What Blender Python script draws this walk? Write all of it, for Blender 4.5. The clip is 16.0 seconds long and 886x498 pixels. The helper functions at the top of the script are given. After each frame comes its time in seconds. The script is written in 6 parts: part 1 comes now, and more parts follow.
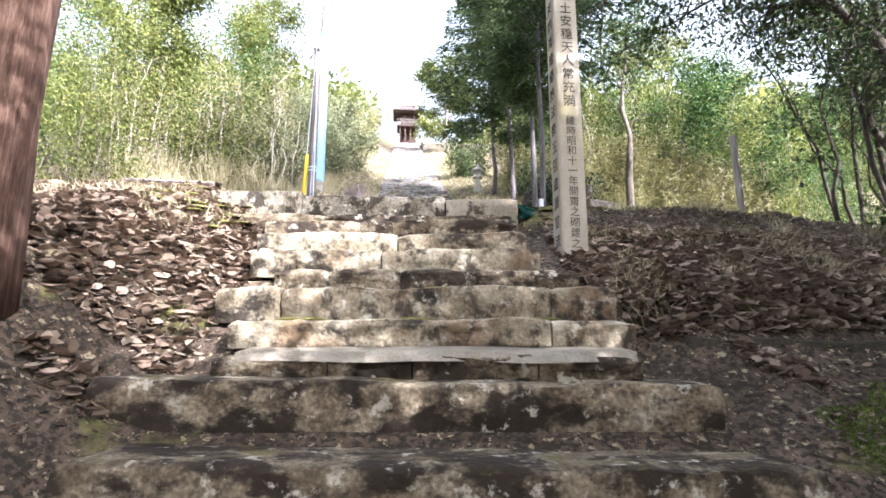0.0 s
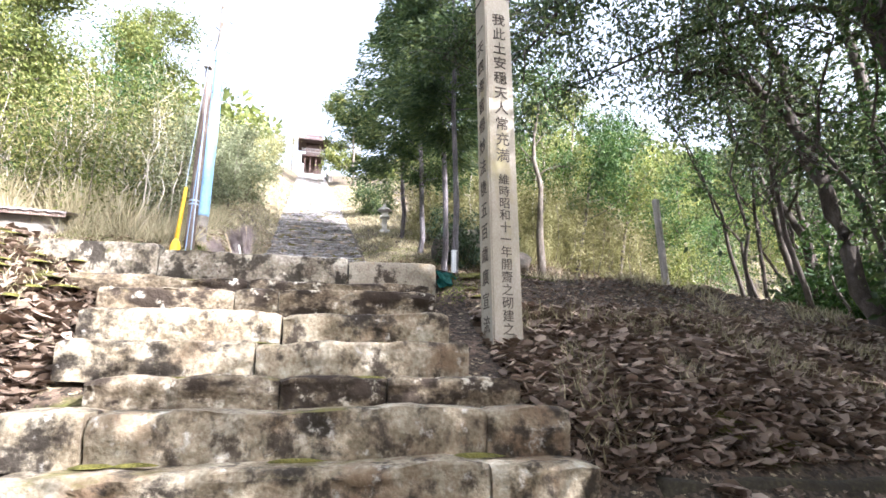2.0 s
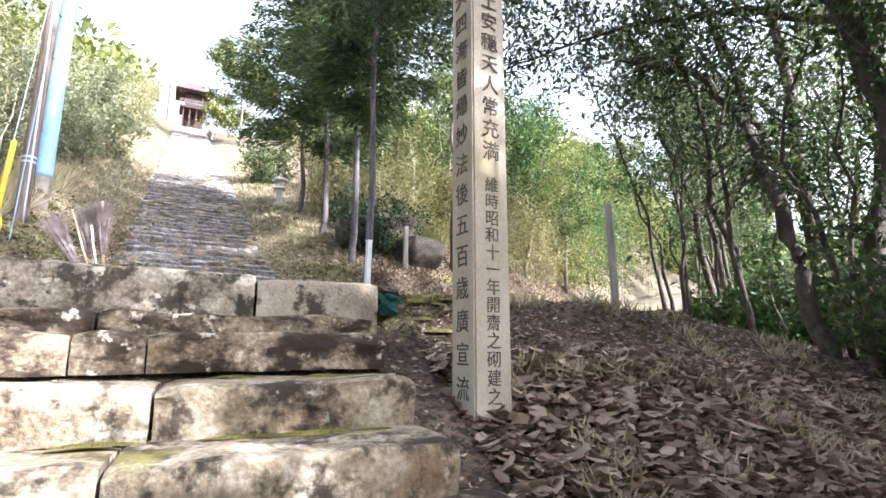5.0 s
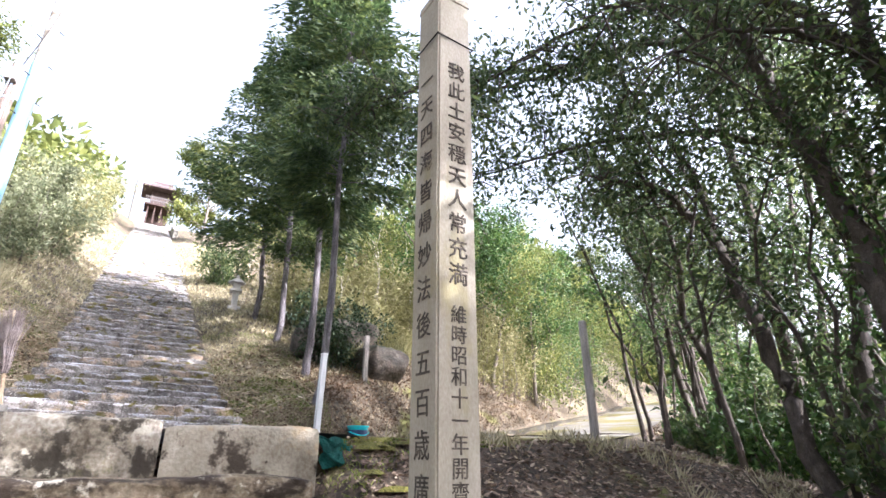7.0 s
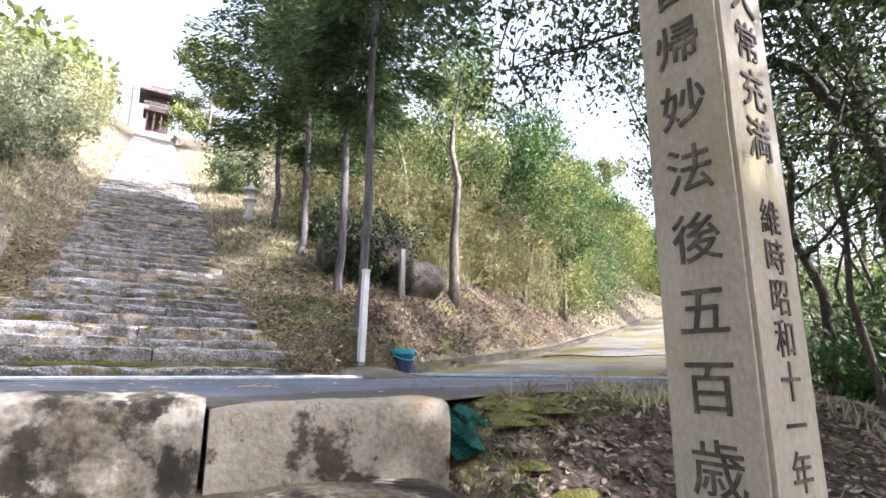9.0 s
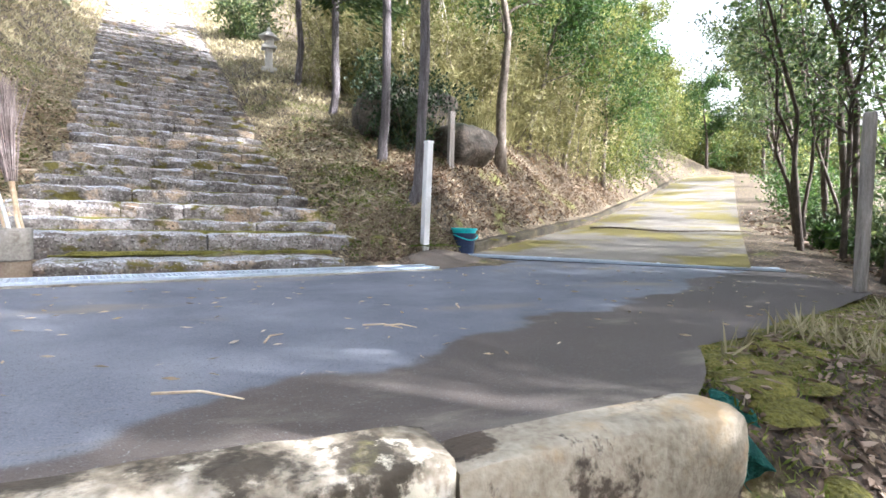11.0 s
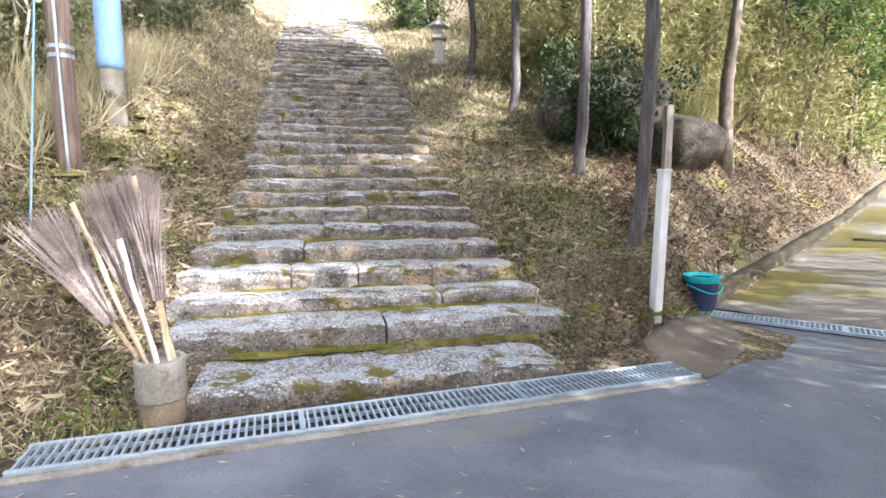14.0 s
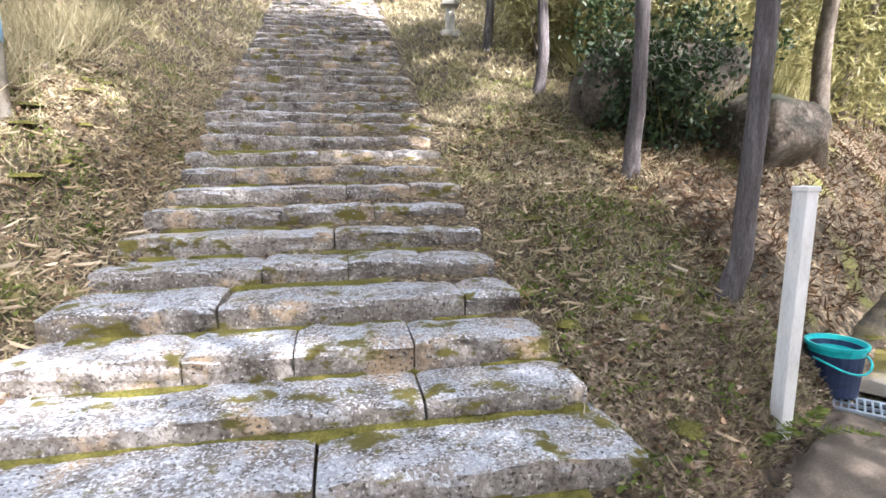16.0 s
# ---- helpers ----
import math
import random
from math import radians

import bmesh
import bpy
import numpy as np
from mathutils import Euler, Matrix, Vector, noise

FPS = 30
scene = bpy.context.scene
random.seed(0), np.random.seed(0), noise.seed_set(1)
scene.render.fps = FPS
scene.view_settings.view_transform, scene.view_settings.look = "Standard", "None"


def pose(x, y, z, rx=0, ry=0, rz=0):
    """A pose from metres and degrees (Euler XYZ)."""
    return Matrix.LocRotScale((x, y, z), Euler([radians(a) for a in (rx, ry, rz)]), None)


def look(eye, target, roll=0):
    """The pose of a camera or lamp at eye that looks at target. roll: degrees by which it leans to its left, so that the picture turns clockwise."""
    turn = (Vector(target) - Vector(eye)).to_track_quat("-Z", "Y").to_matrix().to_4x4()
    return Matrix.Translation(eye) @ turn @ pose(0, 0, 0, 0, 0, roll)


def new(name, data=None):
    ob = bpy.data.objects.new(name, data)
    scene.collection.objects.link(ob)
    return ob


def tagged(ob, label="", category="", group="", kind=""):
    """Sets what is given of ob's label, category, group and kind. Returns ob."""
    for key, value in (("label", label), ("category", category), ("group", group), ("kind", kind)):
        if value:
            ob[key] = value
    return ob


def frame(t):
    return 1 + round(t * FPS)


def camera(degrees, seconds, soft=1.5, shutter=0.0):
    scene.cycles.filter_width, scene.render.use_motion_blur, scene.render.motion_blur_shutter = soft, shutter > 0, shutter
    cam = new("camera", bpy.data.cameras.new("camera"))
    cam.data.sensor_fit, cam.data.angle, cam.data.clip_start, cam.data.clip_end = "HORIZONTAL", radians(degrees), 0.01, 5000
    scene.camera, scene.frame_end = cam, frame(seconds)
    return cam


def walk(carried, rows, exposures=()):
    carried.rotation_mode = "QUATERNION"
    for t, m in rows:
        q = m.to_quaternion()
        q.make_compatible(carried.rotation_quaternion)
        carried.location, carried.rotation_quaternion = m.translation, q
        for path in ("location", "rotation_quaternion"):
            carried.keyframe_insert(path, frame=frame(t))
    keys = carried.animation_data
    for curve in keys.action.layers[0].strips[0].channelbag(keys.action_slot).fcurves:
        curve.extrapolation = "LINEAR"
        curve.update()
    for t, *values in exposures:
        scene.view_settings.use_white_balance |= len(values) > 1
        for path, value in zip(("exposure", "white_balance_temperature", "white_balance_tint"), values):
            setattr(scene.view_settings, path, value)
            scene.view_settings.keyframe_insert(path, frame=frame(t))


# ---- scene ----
cam = camera(80.1, 16.0, 1.6)
METRES, EYE, TILT, LEAN, TURN = 10.0, -1.74, 10.5, 0.0, 0.0
ROWS = [
    (0.0, 0.0, 0.0, 0.0, 0.0, 0.0, -0.0),
    (0.5, -0.0104, 0.0347, 0.0131, -3.27, 1.57, -0.67),
    (1.0, -0.0158, 0.0652, 0.0264, -5.91, 3.14, -1.35),
    (1.5, -0.0014, 0.0971, 0.031, -9.31, 3.43, -1.38),
    (2.0, 0.0001, 0.1096, 0.0405, -10.52, 3.81, -1.73),
    (2.5, -0.0063, 0.1319, 0.0339, -11.67, 3.85, -2.13),
    (3.0, -0.017, 0.162, 0.0461, -13.5, 3.28, -2.68),
    (5.5, -0.0203, 0.259, 0.0836, -24.16, 1.33, -4.7),
    (6.0, -0.0161, 0.2663, 0.0861, -25.32, 5.45, -4.55),
    (6.5, -0.0013, 0.2834, 0.0983, -26.18, 10.24, -4.63),
    (7.0, 0.0021, 0.2971, 0.1051, -26.38, 12.59, -4.76),
    (7.5, -0.005, 0.3348, 0.097, -25.97, 12.18, -5.17),
    (8.0, -0.0028, 0.3779, 0.0962, -26.39, 10.7, -5.26),
    (8.5, 0.0028, 0.4233, 0.1065, -26.4, 7.1, -5.06),
    (9.0, -0.0079, 0.4552, 0.1086, -25.86, 3.1, -5.16),
    (11.5, -0.0552, 0.5882, 0.136, -23.58, -14.97, -4.56),
    (12.0, -0.0637, 0.6135, 0.148, -17.55, -15.79, -3.35),
    (12.5, -0.0623, 0.6373, 0.1561, -12.31, -16.18, -2.23),
    (13.0, -0.0514, 0.6573, 0.1571, -10.81, -16.25, -1.7),
    (13.5, -0.042, 0.6925, 0.1717, -9.54, -16.98, -1.44),
    (14.0, -0.0453, 0.734, 0.1759, -8.22, -17.26, -1.43),
    (14.5, -0.0351, 0.77, 0.1827, -8.04, -18.47, -1.23),
    (15.0, -0.0242, 0.818, 0.1758, -7.68, -19.55, -1.0),
    (15.5, -0.0095, 0.8675, 0.1681, -6.98, -19.8, -0.86),
    (16.0, 0.0009, 0.9197, 0.1671, -6.03, -19.19, -0.6),
]
EXPOSURES = [(0.0, 2.12, 5500, 18), (5.5, 2.14, 5500, 19), (9.0, 1.97, 5500, 21), (11.5, 2.12, 5600, 15), (16.0, 2.12, 5800, 17)]
walk(cam, [(t, pose(0, 0, EYE, TILT, LEAN, TURN) @ pose(METRES * x, METRES * y, METRES * z, 90 + pitch, roll, yaw)) for t, x, y, z, yaw, pitch, roll in ROWS], EXPOSURES)

# ---- light ----
SUN_AZ, SUN_EL = 135.0, 32.0          # compass degrees from +y towards +x, and elevation
sun_data = bpy.data.lights.new("sun", "SUN")
sun_data.energy, sun_data.angle, sun_data.color = 5.0, radians(0.55), (1.0, 0.93, 0.82)
sun = new("sun", sun_data)
sx = math.cos(radians(SUN_EL)) * math.sin(radians(SUN_AZ))
sy = math.cos(radians(SUN_EL)) * math.cos(radians(SUN_AZ))
sz = math.sin(radians(SUN_EL))
sun.matrix_world = look((30 * sx, 30 * sy, 30 * sz), (0, 0, 0))

world = bpy.data.worlds.new("world")
scene.world = world
world.use_nodes = True
wn = world.node_tree.nodes
sky = wn.new("ShaderNodeTexSky")
sky.sky_type, sky.sun_disc = "NISHITA", False
sky.sun_elevation, sky.sun_rotation = radians(SUN_EL), radians(SUN_AZ)
sky.air_density, sky.dust_density, sky.ozone_density = 2.0, 9.0, 0.3
wn["Background"].inputs["Strength"].default_value = 0.15
haze = wn.new("ShaderNodeHueSaturation")               # thin white haze over the sky
haze.inputs["Saturation"].default_value, haze.inputs["Value"].default_value = 0.35, 1.2
world.node_tree.links.new(sky.outputs["Color"], haze.inputs["Color"])
world.node_tree.links.new(haze.outputs["Color"], wn["Background"].inputs["Color"])


# ---- materials ----
def material(name, colors, scale=4.0, fine=40.0, rough=0.85, bump=0.3, bump_scale=None, stretch=(1, 1, 1), space="world",
             piece=0.0, spec=0.3, detail=6.0):
    """Two scales of noise over a row of colours, with bump. piece: how much each object or island differs in brightness."""
    m = bpy.data.materials.new(name)
    m.use_nodes = True
    n, l = m.node_tree.nodes, m.node_tree.links
    b = n["Principled BSDF"]
    if space == "world":
        co = n.new("ShaderNodeNewGeometry").outputs["Position"]
    else:
        co = n.new("ShaderNodeTexCoord").outputs["Object"]
    mp = n.new("ShaderNodeMapping")
    mp.inputs["Scale"].default_value = stretch
    l.new(co, mp.inputs["Vector"])
    big, small = n.new("ShaderNodeTexNoise"), n.new("ShaderNodeTexNoise")
    big.inputs["Scale"].default_value, big.inputs["Detail"].default_value = scale, detail
    big.inputs["Roughness"].default_value = 0.62
    small.inputs["Scale"].default_value, small.inputs["Detail"].default_value = fine, 4.0
    l.new(mp.outputs[0], big.inputs["Vector"])
    l.new(mp.outputs[0], small.inputs["Vector"])
    mix = n.new("ShaderNodeMath")
    mix.operation = "MULTIPLY_ADD"
    mix.inputs[1].default_value, mix.inputs[2].default_value = 0.45, 0.0
    l.new(small.outputs["Fac"], mix.inputs[0])
    add = n.new("ShaderNodeMath")
    add.operation = "MULTIPLY_ADD"
    add.inputs[1].default_value = 0.75
    l.new(big.outputs["Fac"], add.inputs[0])
    l.new(mix.outputs[0], add.inputs[2])
    ramp = n.new("ShaderNodeValToRGB")
    el = ramp.color_ramp.elements
    while len(el) < len(colors):
        el.new(0.5)
    for i, c in enumerate(colors):
        el[i].position = 0.42 + 0.36 * i / max(1, len(colors) - 1)
        el[i].color = (*c, 1)
    l.new(add.outputs[0], ramp.inputs["Fac"])
    color = ramp.outputs["Color"]
    if piece:
        hsv = n.new("ShaderNodeHueSaturation")
        info = n.new("ShaderNodeObjectInfo")
        mr = n.new("ShaderNodeMapRange")
        mr.inputs["To Min"].default_value, mr.inputs["To Max"].default_value = 1 - piece, 1 + piece
        l.new(info.outputs["Random"], mr.inputs["Value"])
        l.new(mr.outputs[0], hsv.inputs["Value"])
        l.new(color, hsv.inputs["Color"])
        color = hsv.outputs["Color"]
    l.new(color, b.inputs["Base Color"])
    b.inputs["Roughness"].default_value = rough
    b.inputs["Specular IOR Level"].default_value = spec
    if bump:
        bp = n.new("ShaderNodeBump")
        bp.inputs["Strength"].default_value = bump
        bp.inputs["Distance"].default_value = 0.03
        src = add.outputs[0]
        if bump_scale:
            t = n.new("ShaderNodeTexNoise")
            t.inputs["Scale"].default_value, t.inputs["Detail"].default_value = bump_scale, 6.0
            l.new(mp.outputs[0], t.inputs["Vector"])
            src = t.outputs["Fac"]
        l.new(src, bp.inputs["Height"])
        l.new(bp.outputs["Normal"], b.inputs["Normal"])
    return m


def mask_mix(m, color, scale, low, high, up=False, stretch=(1, 1, 1), offset=0.0):
    """Lays a patchy second colour over a material: moss, lichen, stains, paler tops. up: only on faces that look up."""
    n, l = m.node_tree.nodes, m.node_tree.links
    b = n["Principled BSDF"]
    old = b.inputs["Base Color"].links[0].from_socket
    geo = n.new("ShaderNodeNewGeometry")
    mp = n.new("ShaderNodeMapping")
    mp.inputs["Scale"].default_value = stretch
    mp.inputs["Location"].default_value = (offset, offset * 1.7, offset * 0.3)
    l.new(geo.outputs["Position"], mp.inputs["Vector"])
    t = n.new("ShaderNodeTexNoise")
    t.inputs["Scale"].default_value, t.inputs["Detail"].default_value = scale, 7.0
    t.inputs["Roughness"].default_value = 0.65
    l.new(mp.outputs[0], t.inputs["Vector"])
    mr = n.new("ShaderNodeMapRange")
    mr.interpolation_type = "SMOOTHSTEP"
    mr.inputs["From Min"].default_value, mr.inputs["From Max"].default_value = low, high
    l.new(t.outputs["Fac"], mr.inputs["Value"])
    fac = mr.outputs[0]
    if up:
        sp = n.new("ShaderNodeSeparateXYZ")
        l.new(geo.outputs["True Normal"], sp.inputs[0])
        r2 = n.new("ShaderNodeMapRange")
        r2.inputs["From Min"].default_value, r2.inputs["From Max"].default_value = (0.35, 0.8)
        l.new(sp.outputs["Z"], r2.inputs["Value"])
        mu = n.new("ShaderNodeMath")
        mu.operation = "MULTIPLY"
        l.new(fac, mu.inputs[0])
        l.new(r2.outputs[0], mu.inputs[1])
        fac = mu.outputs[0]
    mx = n.new("ShaderNodeMix")
    mx.data_type = "RGBA"
    l.new(fac, mx.inputs[0])
    l.new(old, mx.inputs[6])
    mx.inputs[7].default_value = (*color, 1)
    l.new(mx.outputs[2], b.inputs["Base Color"])
    return m


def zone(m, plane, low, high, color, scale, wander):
    """Lays another colour over the part of the ground where a*x + b*y + c is small, along a wandering edge."""
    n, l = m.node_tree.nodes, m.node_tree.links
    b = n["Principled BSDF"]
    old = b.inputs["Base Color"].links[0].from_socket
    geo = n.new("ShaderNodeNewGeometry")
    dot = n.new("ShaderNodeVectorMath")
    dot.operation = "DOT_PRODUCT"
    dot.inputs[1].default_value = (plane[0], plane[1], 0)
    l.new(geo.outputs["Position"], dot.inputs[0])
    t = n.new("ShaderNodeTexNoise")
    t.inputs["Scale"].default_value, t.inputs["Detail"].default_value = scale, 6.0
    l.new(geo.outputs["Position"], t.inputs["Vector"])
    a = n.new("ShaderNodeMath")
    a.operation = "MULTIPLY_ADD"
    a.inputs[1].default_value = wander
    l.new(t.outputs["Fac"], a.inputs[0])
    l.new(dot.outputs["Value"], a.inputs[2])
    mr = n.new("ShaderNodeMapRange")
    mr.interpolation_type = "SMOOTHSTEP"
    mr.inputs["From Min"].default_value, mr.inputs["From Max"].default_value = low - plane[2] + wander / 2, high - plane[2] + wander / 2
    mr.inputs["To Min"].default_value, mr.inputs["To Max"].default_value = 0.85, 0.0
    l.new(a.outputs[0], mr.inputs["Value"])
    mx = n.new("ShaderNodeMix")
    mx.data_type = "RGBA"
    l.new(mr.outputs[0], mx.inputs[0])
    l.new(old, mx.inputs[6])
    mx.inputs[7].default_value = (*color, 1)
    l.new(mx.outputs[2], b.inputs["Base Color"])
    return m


def leaf_material(name, dark, mid, light, through_share=0.35, rough=0.5):
    m = bpy.data.materials.new(name)
    m.use_nodes = True
    n, l = m.node_tree.nodes, m.node_tree.links
    b = n["Principled BSDF"]
    geo = n.new("ShaderNodeNewGeometry")
    ramp = n.new("ShaderNodeValToRGB")
    el = ramp.color_ramp.elements
    el.new(0.5)
    for i, c in enumerate((dark, mid, light)):
        el[i].position, el[i].color = (0.0, 0.55, 1.0)[i], (*c, 1)
    t = n.new("ShaderNodeTexNoise")
    t.inputs["Scale"].default_value = 0.9
    l.new(geo.outputs["Position"], t.inputs["Vector"])
    a = n.new("ShaderNodeMath")
    a.operation = "MULTIPLY_ADD"
    a.inputs[1].default_value = 0.55
    l.new(geo.outputs["Random Per Island"], a.inputs[0])
    a2 = n.new("ShaderNodeMath")
    a2.operation = "MULTIPLY_ADD"
    a2.inputs[1].default_value, a2.inputs[2].default_value = 0.9, -0.22
    l.new(t.outputs["Fac"], a2.inputs[0])
    l.new(a2.outputs[0], a.inputs[2])
    l.new(a.outputs[0], ramp.inputs["Fac"])
    l.new(ramp.outputs["Color"], b.inputs["Base Color"])
    b.inputs["Roughness"].default_value = rough
    b.inputs["Specular IOR Level"].default_value = 0.35
    tr = n.new("ShaderNodeBsdfTranslucent")
    l.new(ramp.outputs["Color"], tr.inputs["Color"])
    mx = n.new("ShaderNodeMixShader")
    mx.inputs[0].default_value = through_share
    l.new(b.outputs[0], mx.inputs[1])
    l.new(tr.outputs[0], mx.inputs[2])
    l.new(mx.outputs[0], n["Material Output"].inputs["Surface"])
    return m


M_ground = material("soil_and_litter", [(0.035, 0.024, 0.017), (0.085, 0.06, 0.042), (0.16, 0.115, 0.08)], 1.6, 28, bump=0.8, bump_scale=22)
zone(M_ground, (0.0, -1.0, 9.8), -0.2, 0.2, (0.135, 0.104, 0.062), 1.5, 0.5)
mask_mix(M_ground, (0.10, 0.07, 0.045), 2.2, 0.52, 0.64, offset=17)
mask_mix(M_ground, (0.045, 0.032, 0.02), 7.0, 0.52, 0.64, offset=37)
mask_mix(M_ground, (0.03, 0.023, 0.015), 24.0, 0.49, 0.55, offset=47)
mask_mix(M_ground, (0.34, 0.28, 0.18), 16.0, 0.58, 0.64, offset=43)
mask_mix(M_ground, (0.12, 0.12, 0.03), 1.2, 0.56, 0.68, offset=31)
M_stone = material("weathered_granite", [(0.10, 0.078, 0.048), (0.23, 0.188, 0.125), (0.34, 0.295, 0.21), (0.47, 0.43, 0.34)], 4.5, 38, bump=1.0, bump_scale=13, piece=0.16, rough=0.9, detail=10.0)
mask_mix(M_stone, (0.20, 0.14, 0.085), 1.3, 0.50, 0.66, offset=21)
mask_mix(M_stone, (0.055, 0.043, 0.030), 6.5, 0.49, 0.64, stretch=(1, 1, 0.8))
mask_mix(M_stone, (0.035, 0.028, 0.020), 2.2, 0.535, 0.64, stretch=(1, 1, 1.3), offset=14)
mask_mix(M_stone, (0.52, 0.50, 0.44), 9.0, 0.58, 0.74, offset=4)
mask_mix(M_stone, (0.13, 0.115, 0.035), 1.7, 0.54, 0.68, up=True, offset=9)
M_stained = material("stained_granite", [(0.06, 0.045, 0.028), (0.14, 0.108, 0.068), (0.25, 0.205, 0.14), (0.44, 0.39, 0.30)], 4.5, 38, bump=1.0, bump_scale=12, piece=0.15, rough=0.9, detail=10.0)
mask_mix(M_stained, (0.035, 0.025, 0.017), 2.6, 0.44, 0.56, stretch=(1, 1, 1.6), offset=41)
mask_mix(M_stained, (0.50, 0.46, 0.37), 7.0, 0.57, 0.66, offset=53)
mask_mix(M_stained, (0.15, 0.125, 0.04), 2.1, 0.56, 0.68, up=True, offset=7)
M_ustone = material("blue_grey_granite", [(0.06, 0.05, 0.042), (0.125, 0.110, 0.097), (0.195, 0.178, 0.162), (0.32, 0.305, 0.29)], 5.0, 42, bump=1.0, bump_scale=15, piece=0.22, rough=0.85, detail=10.0)
mask_mix(M_ustone, (0.045, 0.037, 0.03), 4.4, 0.55, 0.68, offset=2)
mask_mix(M_ustone, (0.34, 0.255, 0.17), 2.3, 0.53, 0.68, offset=12)
# paler blue-grey patches and fine speckle, on the upward faces only
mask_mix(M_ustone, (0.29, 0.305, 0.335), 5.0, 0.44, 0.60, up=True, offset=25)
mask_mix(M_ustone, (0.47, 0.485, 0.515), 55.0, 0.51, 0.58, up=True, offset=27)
mask_mix(M_ustone, (0.055, 0.048, 0.04), 48.0, 0.55, 0.62, offset=33)
mask_mix(M_ustone, (0.45, 0.43, 0.40), 44.0, 0.58, 0.66, offset=35)
mask_mix(M_ustone, (0.10, 0.088, 0.02), 3.4, 0.55, 0.62, offset=5, stretch=(1, 1, 2))
M_kerb = material("grey_kerb_granite", [(0.08, 0.066, 0.045), (0.17, 0.145, 0.105), (0.28, 0.25, 0.195), (0.42, 0.39, 0.33)], 4.0, 40, bump=1.0, bump_scale=11, piece=0.08, rough=0.9, detail=10.0)
mask_mix(M_kerb, (0.05, 0.042, 0.03), 6.0, 0.48, 0.58, offset=3)
mask_mix(M_kerb, (0.42, 0.39, 0.31), 8.0, 0.60, 0.67, offset=23)
mask_mix(M_kerb, (0.04, 0.033, 0.024), 4.5, 0.53, 0.62, stretch=(1, 1, 0.6), offset=12)
mask_mix(M_kerb, (0.14, 0.13, 0.05), 3.0, 0.58, 0.68, offset=19)
M_pale = material("pale_dressed_granite", [(0.19, 0.162, 0.118), (0.31, 0.275, 0.21), (0.41, 0.37, 0.295)], 3.0, 45, bump=0.5, rough=0.9, detail=9.0)
mask_mix(M_pale, (0.07, 0.055, 0.040), 3.4, 0.55, 0.62, offset=3)
mask_mix(M_pale, (0.045, 0.036, 0.028), 9.0, 0.60, 0.68, stretch=(1, 1, 0.6), offset=8)
mask_mix(M_pale, (0.34, 0.25, 0.14), 2.4, 0.56, 0.70, offset=29)
M_moss = material("moss", [(0.05, 0.05, 0.011), (0.12, 0.112, 0.020), (0.21, 0.185, 0.042)], 6, 70, bump=0.9, bump_scale=60)
M_concrete = material("cement", [(0.16, 0.14, 0.115), (0.25, 0.23, 0.195), (0.35, 0.325, 0.285)], 3, 60, bump=0.3)
mask_mix(M_concrete, (0.10, 0.075, 0.05), 3.2, 0.53, 0.68, offset=44)
M_fill = material("tan_cement", [(0.17, 0.14, 0.10), (0.27, 0.235, 0.18), (0.36, 0.32, 0.26)], 2.5, 50, bump=0.6, bump_scale=9)
M_potbase = material("stained_cement", [(0.10, 0.075, 0.05), (0.17, 0.13, 0.09), (0.24, 0.19, 0.14)], 5, 60, bump=0.3)
M_stele = material("stele_granite", [(0.30, 0.265, 0.20), (0.40, 0.36, 0.28), (0.49, 0.45, 0.365)], 2.2, 90, bump=0.12, stretch=(1, 1, 0.5), rough=0.8)
mask_mix(M_stele, (0.33, 0.29, 0.15), 2.6, 0.54, 0.72, stretch=(1, 1, 0.35))
M_ink = material("carved_ink", [(0.04, 0.034, 0.028), (0.085, 0.072, 0.058), (0.20, 0.17, 0.13)], 14, 80, bump=0.1)
M_asphalt = material("asphalt", [(0.075, 0.083, 0.103), (0.130, 0.140, 0.166), (0.195, 0.203, 0.225)], 1.3, 170, bump=0.25, bump_scale=160, rough=0.75)
# dark brown over the near right of the road, along a wandering edge
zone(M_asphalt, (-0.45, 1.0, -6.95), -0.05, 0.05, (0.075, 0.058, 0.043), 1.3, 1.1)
mask_mix(M_asphalt, (0.21, 0.21, 0.215), 130.0, 0.575, 0.70, offset=61)
mask_mix(M_asphalt, (0.06, 0.06, 0.064), 95.0, 0.56, 0.68, offset=71)
mask_mix(M_asphalt, (0.19, 0.168, 0.138), 1.1, 0.54, 0.70, offset=6, stretch=(0.5, 1.3, 1))
M_lantern = material("lantern_granite", [(0.38, 0.36, 0.32), (0.52, 0.50, 0.46), (0.62, 0.60, 0.56)], 4, 70, bump=0.2)
M_croad = material("concrete_road", [(0.09, 0.082, 0.068), (0.145, 0.132, 0.11), (0.21, 0.193, 0.165)], 0.9, 70, bump=0.2, rough=0.8)
mask_mix(M_croad, (0.13, 0.11, 0.025), 0.55, 0.47, 0.58, stretch=(1, 1, 1), offset=3)
mask_mix(M_croad, (0.11, 0.09, 0.07), 1.6, 0.58, 0.68, offset=8)
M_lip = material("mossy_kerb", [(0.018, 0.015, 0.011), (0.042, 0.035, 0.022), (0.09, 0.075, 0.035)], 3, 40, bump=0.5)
M_bark = material("cypress_bark", [(0.06, 0.05, 0.05), (0.13, 0.115, 0.115), (0.23, 0.21, 0.22)], 5, 40, stretch=(6, 6, 0.5), bump=0.9)
M_redbark = material("cedar_bark", [(0.06, 0.03, 0.018), (0.13, 0.07, 0.047), (0.28, 0.18, 0.135)], 4, 40, stretch=(7, 7, 0.45), bump=1.0)
